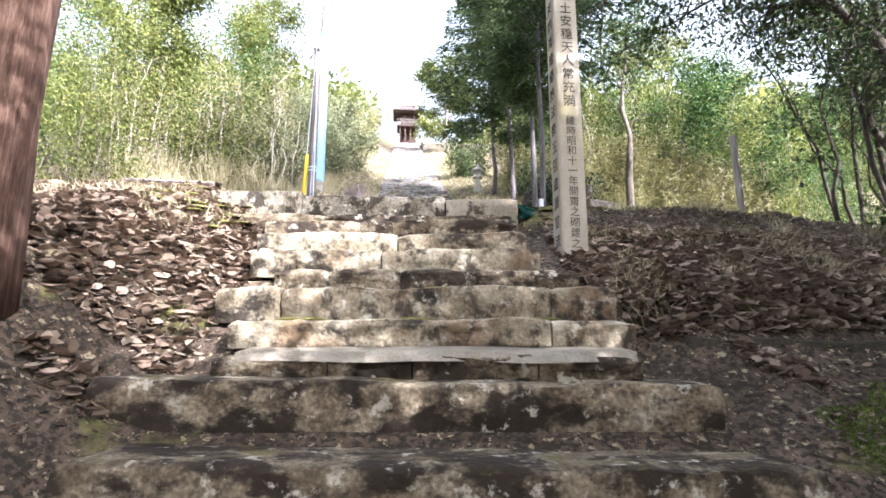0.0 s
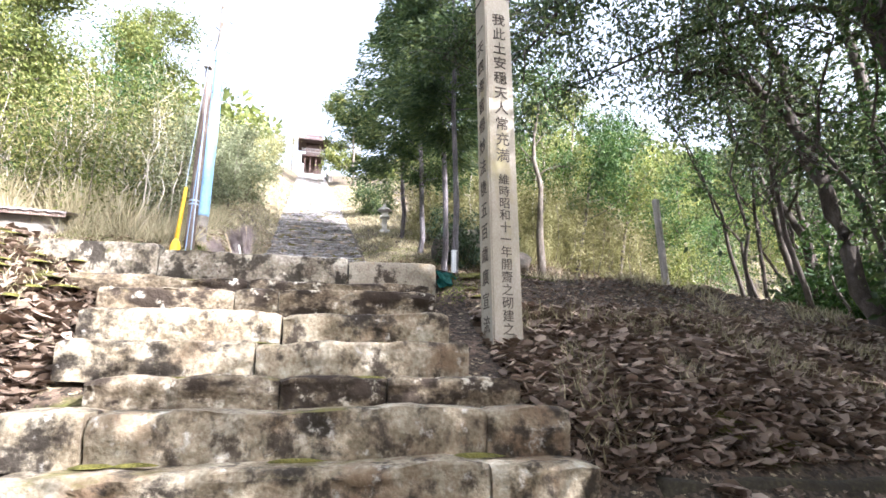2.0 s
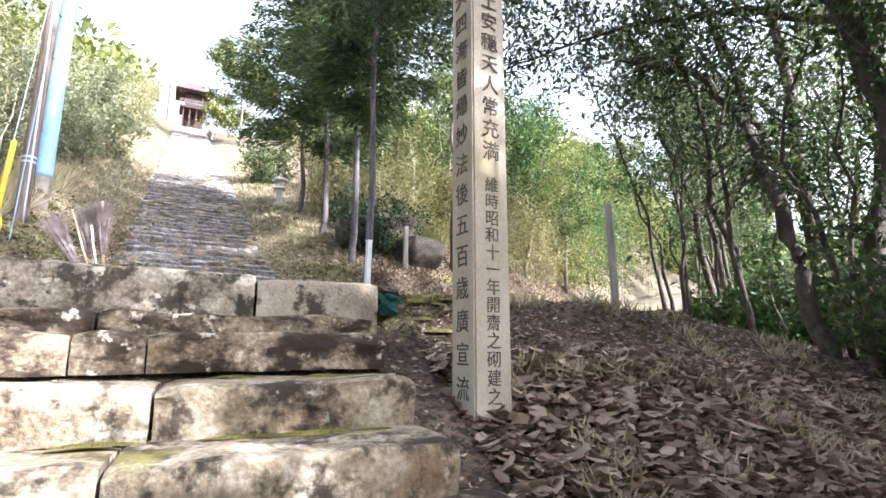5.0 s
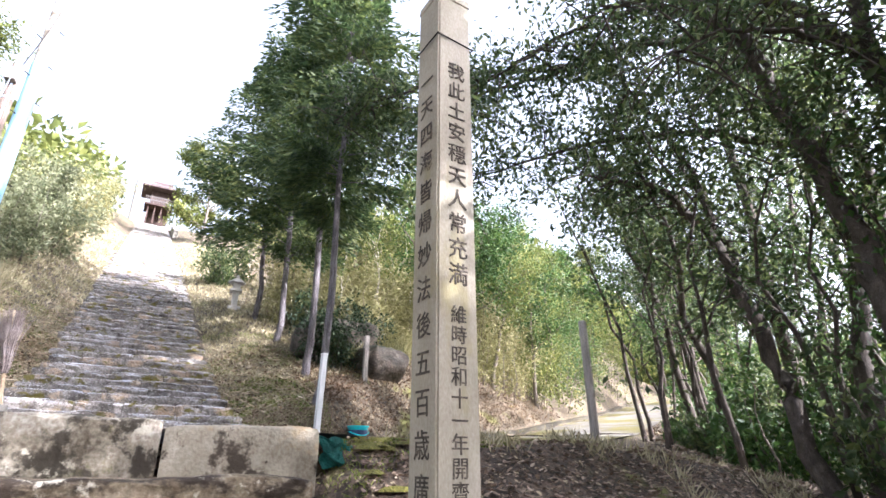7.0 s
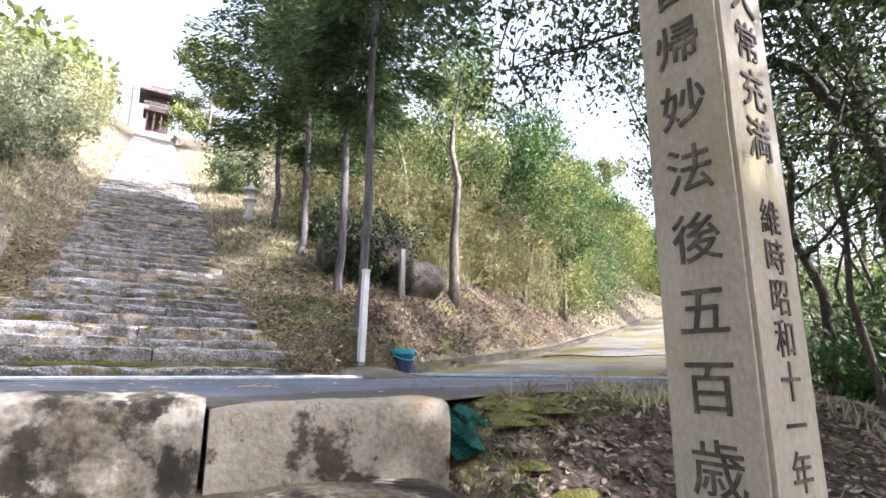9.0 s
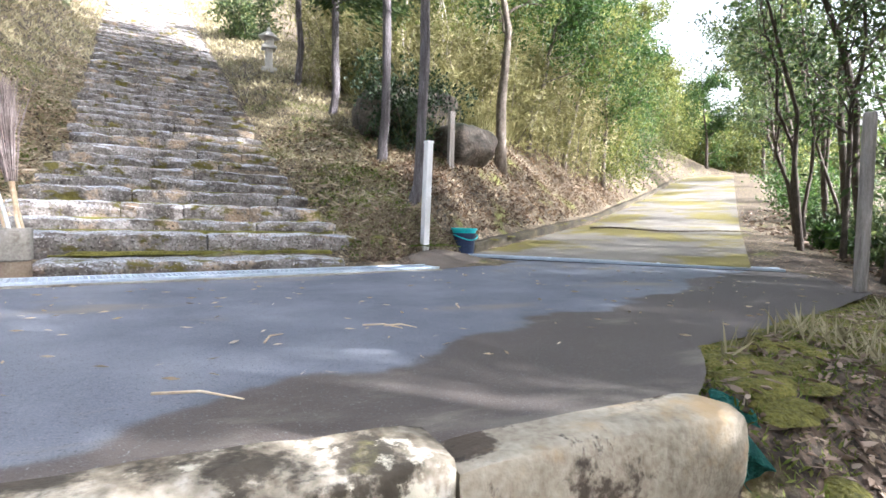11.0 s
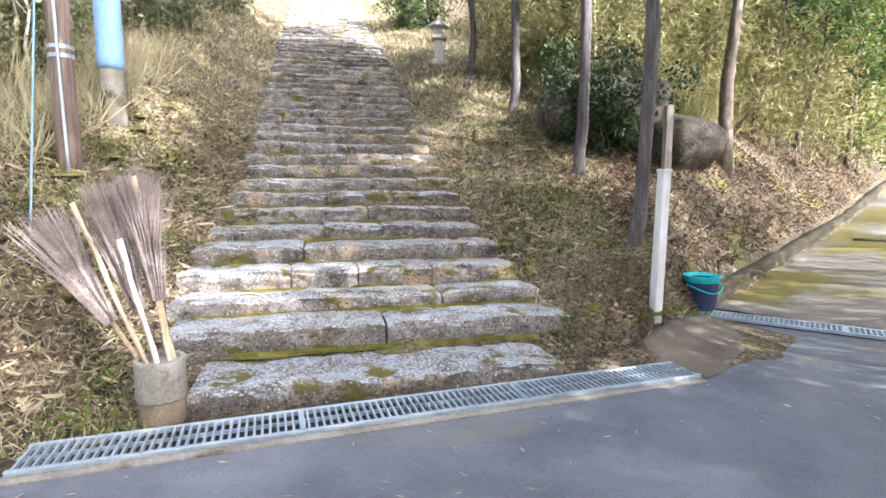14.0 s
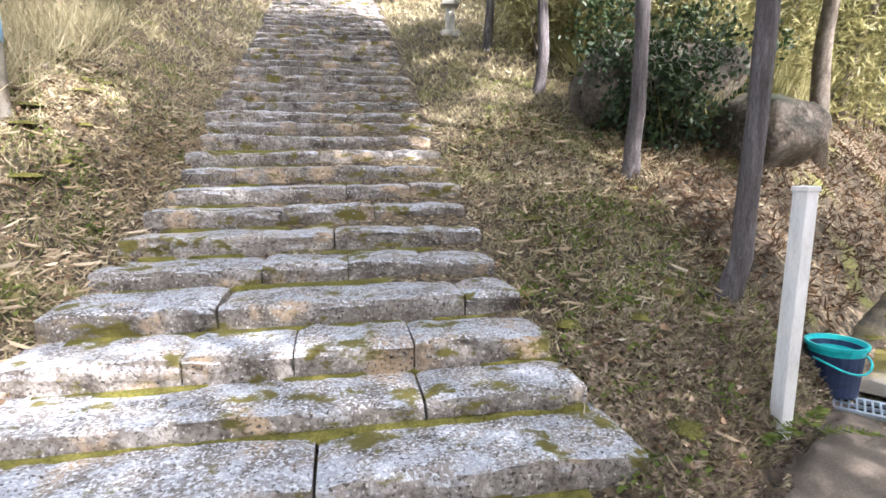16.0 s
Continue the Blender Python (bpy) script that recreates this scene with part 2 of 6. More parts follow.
M_greybark = material("grey_bark", [(0.07, 0.055, 0.04), (0.14, 0.115, 0.09), (0.26, 0.23, 0.19)], 6, 50, stretch=(2, 2, 1), bump=0.6)
M_darkbark = material("dark_bark", [(0.035, 0.028, 0.022), (0.075, 0.06, 0.048), (0.14, 0.115, 0.09)], 6, 50, stretch=(2, 2, 1), bump=0.6)
M_palestem = material("pale_stem", [(0.28, 0.25, 0.19), (0.42, 0.38, 0.31), (0.55, 0.51, 0.44)], 6, 50, bump=0.2)
M_pole = material("old_pole_wood", [(0.10, 0.07, 0.055), (0.20, 0.15, 0.12), (0.31, 0.25, 0.21)], 4, 60, stretch=(8, 8, 0.4), bump=0.6)
M_blue = material("blue_sheath", [(0.20, 0.36, 0.56), (0.27, 0.45, 0.66), (0.34, 0.52, 0.72)], 2, 40, stretch=(1, 1, 0.3), bump=0.05, rough=0.5)
M_yellow = material("yellow_plastic", [(0.75, 0.42, 0.015), (0.85, 0.50, 0.02), (0.88, 0.55, 0.05)], 3, 40, bump=0.03, rough=0.4)
M_white = material("white_paint", [(0.62, 0.61, 0.58), (0.78, 0.77, 0.75), (0.84, 0.83, 0.82)], 4, 50, stretch=(3, 3, 0.6), bump=0.15)
M_greywood = material("weathered_post", [(0.17, 0.15, 0.13), (0.30, 0.27, 0.24), (0.42, 0.38, 0.35)], 5, 60, stretch=(6, 6, 0.5), bump=0.4)
M_steel = material("galvanised_steel", [(0.38, 0.45, 0.54), (0.50, 0.58, 0.67), (0.62, 0.69, 0.77)], 8, 80, bump=0.05, rough=0.45, spec=0.5)
M_steel.node_tree.nodes["Principled BSDF"].inputs["Metallic"].default_value = 0.75
M_pit = material("drain_dark", [(0.012, 0.011, 0.010), (0.03, 0.027, 0.024)], 6, 50, bump=0.2)
M_rock = material("boulder", [(0.018, 0.016, 0.013), (0.055, 0.046, 0.036), (0.12, 0.10, 0.078), (0.27, 0.225, 0.17)], 2.2, 30, bump=0.9, bump_scale=9)
mask_mix(M_rock, (0.015, 0.02, 0.008), 1.4, 0.42, 0.60, up=True, offset=3)
M_tin = material("rusty_tin", [(0.12, 0.08, 0.07), (0.30, 0.25, 0.24), (0.45, 0.42, 0.41)], 3, 40, bump=0.2, rough=0.6)
M_turq = material("turquoise_plastic", [(0.02, 0.42, 0.45), (0.03, 0.52, 0.54), (0.05, 0.60, 0.60)], 3, 30, bump=0.02, rough=0.35)
M_navy = material("dark_plastic", [(0.018, 0.028, 0.06), (0.03, 0.045, 0.10), (0.05, 0.07, 0.14)], 4, 40, bump=0.05, rough=0.5)
M_net = material("green_net", [(0.015, 0.09, 0.075), (0.03, 0.17, 0.14), (0.05, 0.26, 0.22)], 8, 90, bump=0.8, bump_scale=90)
M_twig = material("broom_twigs", [(0.14, 0.11, 0.10), (0.27, 0.22, 0.20), (0.42, 0.36, 0.34)], 8, 60, bump=0.3)
M_bamboo = material("bamboo_pole", [(0.42, 0.30, 0.17), (0.58, 0.45, 0.30), (0.68, 0.58, 0.43)], 4, 50, bump=0.1, rough=0.5)
M_towerwood = material("temple_timber", [(0.025, 0.015, 0.012), (0.05, 0.032, 0.026), (0.09, 0.058, 0.048)], 3, 30, bump=0.3)
M_rail = material("grey_rail", [(0.07, 0.062, 0.06), (0.12, 0.11, 0.105), (0.18, 0.165, 0.16)], 5, 40, bump=0.2)
M_tile = material("roof_tile", [(0.05, 0.036, 0.034), (0.085, 0.062, 0.06), (0.13, 0.10, 0.095)], 3, 30, bump=0.3)

F_cypress = leaf_material("cypress_leaf", (0.021, 0.044, 0.020), (0.076, 0.116, 0.040), (0.25, 0.28, 0.085), 0.5)
F_bright = leaf_material("young_leaf", (0.035, 0.05, 0.012), (0.135, 0.16, 0.038), (0.36, 0.36, 0.105), 0.45)
F_mid = leaf_material("broad_leaf", (0.02, 0.05, 0.012), (0.055, 0.11, 0.025), (0.15, 0.22, 0.05), 0.4)
F_dark = leaf_material("evergreen_leaf", (0.020, 0.040, 0.018), (0.075, 0.108, 0.040), (0.24, 0.27, 0.09), 0.5, 0.45)
F_ivy = leaf_material("ivy_leaf", (0.010, 0.022, 0.009), (0.028, 0.052, 0.020), (0.09, 0.13, 0.045), 0.25)
F_sasa = leaf_material("bamboo_grass_leaf", (0.10, 0.105, 0.035), (0.26, 0.245, 0.10), (0.47, 0.42, 0.23), 0.45)
F_pale = leaf_material("pale_leaf", (0.08, 0.095, 0.045), (0.22, 0.24, 0.13), (0.42, 0.43, 0.27), 0.45)
F_dry = leaf_material("dry_grass", (0.17, 0.15, 0.08), (0.38, 0.335, 0.20), (0.60, 0.54, 0.38), 0.3, 0.8)
F_litter = leaf_material("fallen_leaf", (0.075, 0.052, 0.036), (0.23, 0.168, 0.120), (0.54, 0.44, 0.34), 0.15, 0.7)
F_bank = leaf_material("dead_fern", (0.04, 0.024, 0.013), (0.12, 0.073, 0.038), (0.31, 0.21, 0.12), 0.15, 0.7)
F_stick = leaf_material("bamboo_litter", (0.26, 0.18, 0.10), (0.45, 0.36, 0.24), (0.66, 0.58, 0.46), 0.2, 0.7)
F_grass = leaf_material("green_blade", (0.05, 0.08, 0.015), (0.14, 0.18, 0.03), (0.28, 0.30, 0.08), 0.35, 0.7)


# ---- mesh helpers ----
def mesh_object(name, verts, faces, mat, smooth=False, parent=None, label=""):
    me = bpy.data.meshes.new(name)
    me.from_pydata(verts, [], faces)
    me.materials.append(mat)
    if smooth:
        me.polygons.foreach_set("use_smooth", [True] * len(me.polygons))
    me.update()
    ob = new(name, me)
    if parent is not None:
        ob.parent = parent
    return tagged(ob, label)


def part(name, bm, mat, parent=None, label="", smooth=False):
    me = bpy.data.meshes.new(name)
    bm.to_mesh(me)
    bm.free()
    me.materials.append(mat)
    if smooth:
        me.polygons.foreach_set("use_smooth", [True] * len(me.polygons))
    ob = new(name, me)
    if parent is not None:
        ob.parent = parent
    return tagged(ob, label)


def empty(name, x, y, z, turn=0.0):
    ob = new(name)
    ob.matrix_world = pose(x, y, z, 0, 0, turn)
    return ob


def box_bm(sx_, sy_, sz_, bevel=0.01, at=(0, 0, 0)):
    """A bevelled box that stands on z = at[2]."""
    bm = bmesh.new()
    bmesh.ops.create_cube(bm, size=1)
    bmesh.ops.scale(bm, vec=(sx_, sy_, sz_), verts=bm.verts)
    bmesh.ops.translate(bm, vec=(at[0], at[1], at[2] + sz_ / 2), verts=bm.verts)
    if bevel:
        bmesh.ops.bevel(bm, geom=bm.edges[:], offset=bevel, segments=2, affect="EDGES", profile=0.6)
    return bm


def lathe_bm(profile, seg=20):
    """A turned body from (radius, height) pairs."""
    bm = bmesh.new()
    rings = []
    for r, z in profile:
        rings.append([bm.verts.new((r * math.cos(2 * math.pi * k / seg), r * math.sin(2 * math.pi * k / seg), z)) for k in range(seg)])
    for a, b in zip(rings, rings[1:]):
        for k in range(seg):
            bm.faces.new((a[k], a[(k + 1) % seg], b[(k + 1) % seg], b[k]))
    bm.faces.new(rings[0][::-1])
    bm.faces.new(rings[-1])
    return bm


def tube(verts, faces, path, radii, seg=7, wobble=0.0):
    """Adds a tapered tube along a path to lists of verts and faces."""
    base = len(verts)
    path = [Vector(p) for p in path]
    up = Vector((0.13, 0.31, 0.94))
    for i, p in enumerate(path):
        d = (path[min(i + 1, len(path) - 1)] - path[max(i - 1, 0)]).normalized()
        a = d.cross(up)
        if a.length < 0.05:
            a = d.cross(Vector((1, 0, 0)))
        a.normalize()
        b = d.cross(a)
        for k in range(seg):
            w = 2 * math.pi * k / seg
            r = radii[i] * (1 + wobble * noise.noise((p.x * 3 + k * 0.9, p.y * 3, p.z * 2.2)))
            verts.append(tuple(p + a * (r * math.cos(w)) + b * (r * math.sin(w))))
    for i in range(len(path) - 1):
        for k in range(seg):
            k2 = (k + 1) % seg
            faces.append((base + i * seg + k, base + i * seg + k2, base + (i + 1) * seg + k2, base + (i + 1) * seg + k))
    faces.append(tuple(base + k for k in range(seg))[::-1])
    faces.append(tuple(base + (len(path) - 1) * seg + k for k in range(seg)))


def curled_leaves(name, centers, dirs, length, width, mat, bend=0.25, rng=None):
    """Many fallen leaves in one mesh: two curled halves each, pointed at both ends."""
    rng = rng or np.random.default_rng(1)
    c, d = np.asarray(centers, float), np.asarray(dirs, float)
    count = len(c)
    d = d / (np.linalg.norm(d, axis=1, keepdims=True) + 1e-9)
    r = rng.normal(size=(count, 3)) * 0.45 + np.array([0, 0, 1.0])
    s = np.cross(d, r)
    s /= np.linalg.norm(s, axis=1, keepdims=True) + 1e-9
    nrm = np.cross(s, d)
    ln, wd = length * rng.uniform(0.55, 1.35, (count, 1)), width * rng.uniform(0.6, 1.3, (count, 1))
    curl = rng.uniform(-0.20, 0.20, (count, 1)) * ln
    cup = rng.uniform(-0.2, 1.4, (count, 1)) * bend * wd
    v = np.empty((count, 6, 3))
    for i, (a, b, h) in enumerate(((-0.5, 0, 0), (-0.22, 0.46, 1), (0.20, 0.46, 1), (0.5, 0, 0), (0.20, -0.46, 1), (-0.22, -0.46, 1))):
        v[:, i] = c + d * ln * a + s * wd * b + nrm * (cup * h + curl * (4 * a * a))
    me = bpy.data.meshes.new(name)
    me.vertices.add(count * 6)
    me.vertices.foreach_set("co", v.ravel())
    i = np.arange(count)[:, None] * 6
    me.loops.add(count * 8)
    me.loops.foreach_set("vertex_index", np.concatenate([i, i + 1, i + 2, i + 3, i, i + 3, i + 4, i + 5], axis=1).ravel().astype(np.int32))
    me.polygons.add(count * 2)
    me.polygons.foreach_set("loop_start", np.arange(0, count * 8, 4, dtype=np.int32))
    me.materials.append(mat)
    me.update(calc_edges=True)
    return new(name, me)


def leaf_object(name, centers, dirs, length, width, mat, parent=None, bend=0.25, rng=None):
    """Many leaves in one mesh: each is a pair of triangles folded on its midrib."""
    rng = rng or np.random.default_rng(1)
    c = np.asarray(centers, float)
    d = np.asarray(dirs, float)
    count = len(c)
    d = d / (np.linalg.norm(d, axis=1, keepdims=True) + 1e-9)
    r = rng.normal(size=(count, 3))
    s = np.cross(d, r)
    s /= np.linalg.norm(s, axis=1, keepdims=True) + 1e-9
    nrm = np.cross(s, d)
    ln = length * rng.uniform(0.65, 1.35, (count, 1))
    wd = width * rng.uniform(0.65, 1.35, (count, 1))
    v = np.empty((count, 4, 3))
    v[:, 0] = c - d * ln * 0.5
    v[:, 1] = c + s * wd * 0.5 + nrm * wd * bend - d * ln * 0.05
    v[:, 2] = c + d * ln * 0.5
    v[:, 3] = c - s * wd * 0.5 + nrm * wd * bend - d * ln * 0.05
    me = bpy.data.meshes.new(name)
    me.vertices.add(count * 4)
    me.vertices.foreach_set("co", v.ravel())
    i = np.arange(count)[:, None] * 4
    tri = np.concatenate([i + 0, i + 1, i + 2, i + 0, i + 2, i + 3], axis=1).ravel()
    me.loops.add(count * 6)
    me.loops.foreach_set("vertex_index", tri.astype(np.int32))
    me.polygons.add(count * 2)
    me.polygons.foreach_set("loop_start", np.arange(0, count * 6, 3, dtype=np.int32))
    me.materials.append(mat)
    me.update(calc_edges=True)
    ob = new(name, me)
    if parent is not None:
        ob.parent = parent
    return ob


# ---- the lie of the land ----
def ramp_of(pairs):
    xs, ys = [p[0] for p in pairs], [p[1] for p in pairs]
    return lambda v: float(np.interp(v, xs, ys))


def smooth01(v, a, b):
    t = min(1.0, max(0.0, (v - a) / (b - a)))
    return t * t * (3 - 2 * t)


AXIS = radians(4.7)                                   # the upper flight veers to the left of the lower one
stair_mid = lambda y: -0.3 - math.tan(AXIS) * (y - 10.3)
lower_z = ramp_of([(-12, -4.6), (-3, -3.5), (0, -3.15), (1.5, -2.95), (2.55, -2.62), (3.2, -2.25), (3.8, -1.85), (4.3, -1.4), (5.1, -0.92), (5.7, -0.6), (6.2, -0.4), (6.5, -0.06)])
upper_z = ramp_of([(9.5, -0.02), (10.1, -0.02), (10.55, 0.08), (11.1, 0.22), (13.45, 1.1), (20.5, 4.35), (60, 22.2), (75, 25.5), (140, 33), (220, 38)])
right_z = ramp_of([(-12, -4.6), (-3, -3.6), (0, -3.0), (2.4, -2.60), (3.1, -2.20), (3.55, -1.92), (3.85, -1.70), (4.25, -1.32), (5.0, -0.86), (6.0, -0.34), (6.42, -0.04), (6.8, -0.01), (7.4, -0.01)])
left_z = ramp_of([(-12, -3.6), (-3, -2.6), (0, -2.0), (2, -1.5), (3.2, -1.1), (5, -0.3), (6.3, 0.22), (7.0, 0.24), (7.9, -0.02), (9.2, -0.02)])
RD = Vector((0.806, 0.592))                           # direction of the branch road
RL = Vector((3.15, 11.95))                            # where its left edge begins
branch_z = ramp_of([(-20, 0.0), (-1, 0.0), (0, 0.02), (7.5, 0.5), (20, 1.9), (40, 4.6), (60, 6.5), (140, 11)])
ROAD_W = 3.5


def branch(x, y):
    """How far along the branch road a place lies, and how far to the right of its left edge."""
    v = Vector((x, y)) - RL
    return v.dot(RD), v.x * RD.y - v.y * RD.x


def ground_z(x, y):
    s, w = branch(x, y)
    lower = y < 7.5
    k = smooth01(-x, 1.7, 3.3)
    k0 = 1.0 + 0.6 * smooth01(-y, -4.3, -3.4) - 0.15 * smooth01(y, 5.8, 6.1)
    kr = smooth01(x, k0, k0 + 0.7 - 0.4 * smooth01(y, 5.8, 6.1))
    if y < 9.6 and (lower or w > 0 or x < 2.5):
        z = lower_z(y)
        z = z + (left_z(y) - z) * k if x < 0 else z + (right_z(y) - z) * kr
        if x > 3.2:
            z -= (0.10 * (x - 3.2) + 0.05 * max(0, x - 5.2) ** 1.5) * smooth01(-y, -8.2, -6.6)
        if y > 6.5:
            if x < -2.5:
                pass
            else:
                z = min(z, -0.02) if -2.5 < x < 1.0 else z
    else:
        z = upper_z(y)
        if x < stair_mid(y):
            q = stair_mid(y) - 1.35 - x
            z += 0.87 * smooth01(q, -0.1, 1.7) * smooth01(y, 9.5, 11.2) + 0.10 * max(0, min(q, 12) - 1.8) * smooth01(y, 10, 13)
        else:
            q = x - stair_mid(y) - 1.45
            z += 0.18 * smooth01(q, 0.0, 0.8) * smooth01(y, 10.6, 11.6)
    if w < 0.12 and y > 9.6 and x > 1.2:               # cut bank above the branch road
        d = max(0.0, 0.12 - w)
        face = branch_z(s) + 0.02 + (1.55 - 0.4 * smooth01(s, -0.2, 1.2)) * max(0, d - 0.1) + 0.08 * noise.noise((x * 1.3, y * 1.3, 0.5)) * min(1, d)
        z = min(z, face) if z > face else z
    if w >= 0.12 and s > -2.5:                         # the road bed and the woodland floor beyond it
        bed = branch_z(s) - 0.03
        out = max(0.0, w - ROAD_W)
        bed -= 0.16 * min(out, 9) * smooth01(out, 0.2, 2.5)
        z = bed if s > 0 else z + (bed - z) * smooth01(s, -2.5, 0)
    far = math.hypot(x, y - 8)
    if far > 60:
        z += (min(far, 160) - 60) * 0.10
    on_path = abs(x - 0.1) < 1.7 and 2 < y < 6.3
    road = -9 < x < 6.5 and 6.6 < y < 9.7
    amp = 0.012 if (on_path or road or (0 < w < ROAD_W and s > -2)) else 0.05
    return z + amp * noise.noise((x * 1.9, y * 1.9, 3.1)) + 0.5 * amp * noise.noise((x * 5.3, y * 5.3, 7.7))


def sheet():
    xs = np.concatenate([np.linspace(-160, -24, 18)[:-1], np.linspace(-24, -7, 30)[:-1], np.linspace(-7, 8, 126)[:-1], np.linspace(8, 30, 45)[:-1], np.linspace(30, 160, 18)])
    ys = np.concatenate([np.linspace(-120, -8, 16)[:-1], np.linspace(-8, -1, 22)[:-1], np.linspace(-1, 16, 150)[:-1], np.linspace(16, 40, 60)[:-1], np.linspace(40, 180, 32)])
    verts = [(x, y, ground_z(x, y)) for y in ys for x in xs]
    w = len(xs)
    faces = [(j * w + i, j * w + i + 1, (j + 1) * w + i + 1, (j + 1) * w + i) for j in range(len(ys) - 1) for i in range(w - 1)]
    return mesh_object("ground", verts, faces, M_ground, smooth=True)


ground = tagged(sheet(), "brown hillside soil with leaf litter", "ground", kind="structure")

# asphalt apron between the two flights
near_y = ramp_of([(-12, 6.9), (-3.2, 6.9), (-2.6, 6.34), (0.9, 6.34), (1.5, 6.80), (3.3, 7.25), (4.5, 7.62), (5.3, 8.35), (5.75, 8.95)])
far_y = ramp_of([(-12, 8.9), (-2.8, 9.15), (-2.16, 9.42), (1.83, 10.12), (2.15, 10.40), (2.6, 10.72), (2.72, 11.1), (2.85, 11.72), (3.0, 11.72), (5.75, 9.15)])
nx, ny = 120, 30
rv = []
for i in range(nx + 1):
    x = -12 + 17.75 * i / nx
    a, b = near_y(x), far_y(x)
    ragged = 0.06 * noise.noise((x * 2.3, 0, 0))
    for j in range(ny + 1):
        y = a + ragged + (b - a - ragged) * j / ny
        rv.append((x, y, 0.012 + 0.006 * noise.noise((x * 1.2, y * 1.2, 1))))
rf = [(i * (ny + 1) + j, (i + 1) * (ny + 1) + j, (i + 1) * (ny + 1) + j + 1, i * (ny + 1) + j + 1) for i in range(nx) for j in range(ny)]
road = tagged(mesh_object("road", rv, rf, M_asphalt, smooth=True), "worn grey asphalt road, dusty in patches and browner at its near right", "road", kind="structure")

# concrete branch road climbing away
cv = []
ns, nw = 60, 8
for i in range(ns + 1):
    for j in range(nw + 1):
        w = ROAD_W * j / nw
        s0 = -0.02 + 0.05 * w
        s = s0 + (48 - s0) * (i / ns) ** 1.3
        p = RL + RD * s + Vector((RD.y, -RD.x)) * w
        cv.append((p.x, p.y, max(0.016, branch_z(s)) + 0.016))
cf = [(i * (nw + 1) + j, i * (nw + 1) + j + 1, (i + 1) * (nw + 1) + j + 1, (i + 1) * (nw + 1) + j) for i in range(ns) for j in range(nw)]
branch_road = tagged(mesh_object("road_2", cv, cf, M_croad, smooth=True), "mossy concrete lane climbing between wooded banks", "road", kind="structure")


# ---- stone steps ----
def block_mesh(name, w, d, h, seed, rough=0.02, nxs=10, mat=None):
    """A worn stone slab; its front top edge runs along x at y = 0, z = 0, and it reaches back and down."""
    bm = bmesh.new()
    xs = np.linspace(-w / 2, w / 2, nxs)
    prof = [(d, -h), (d, 0.0), (d * 0.45, 0.004), (0.045, 0.0), (0.010, -0.008), (0.0, -0.028), (-0.006, -h * 0.25), (-0.004, -h * 0.42), (0.002, -h * 0.58), (0.005, -h * 0.78), (0.012, -h)]
    rings = []
    for i, x in enumerate(xs):
        ring = []
        ease = 1.0
        for k, (y, z) in enumerate(prof):
            q = Vector((x * 2.6 + seed * 7.3, y * 4 + k * 0.45, z * 6 + seed))
            dz = rough * noise.noise(q) + 0.6 * rough * noise.noise(q * 3.3)
            dy = 1.1 * rough * noise.noise(q + Vector((31, 7, 2))) + 0.8 * rough * noise.noise(q * 4.3)
            lift = 0.8 if 2 <= k <= 8 else 0.35
            end = 0.016 if i in (0, len(xs) - 1) else 0.004 if i in (1, len(xs) - 2) else 0.0
            ring.append(bm.verts.new((x * (1 - end * 0.5), y + dy * lift + end * (1 if k > 2 else 0), z + dz * lift - (end if 0 < k < 6 else 0))))
        rings.append(ring)
    m = len(prof)
    for a, b in zip(rings, rings[1:]):
        for k in range(m):
            bm.faces.new((a[k], b[k], b[(k + 1) % m], a[(k + 1) % m]))
    bm.faces.new(rings[0])
    bm.faces.new(rings[-1][::-1])
    bmesh.ops.recalc_face_normals(bm, faces=bm.faces[:])
    me = bpy.data.meshes.new(name)
    bm.to_mesh(me)
    bm.free()
    me.materials.append(mat or M_stone)
    me.polygons.foreach_set("use_smooth", [True] * len(me.polygons))
    me.set_sharp_from_angle(angle=radians(50))
    return me


def step(parent, y, z, xl, xr, cuts, depth, high, tilt=0.0, rough=0.030, mat=None, place=None, fine=0.05):
    ends = [xl, *cuts, xr]
    for i, (a, b) in enumerate(zip(ends, ends[1:])):
        w = b - a - 0.004
        me = block_mesh("stone_block", w, depth, high, random.uniform(0, 99), rough, max(4, int(w / fine)), mat)
        ob = new("stone_block", me)
        ob.parent = parent
        mid = (a + b) / 2
        m = pose(mid, y + random.uniform(-0.012, 0.012), z + tilt * mid + random.uniform(-0.010, 0.010), random.uniform(-1, 1), random.uniform(-0.7, 0.7), random.uniform(-0.6, 0.6))
        ob.matrix_world = (place @ m) if place else m


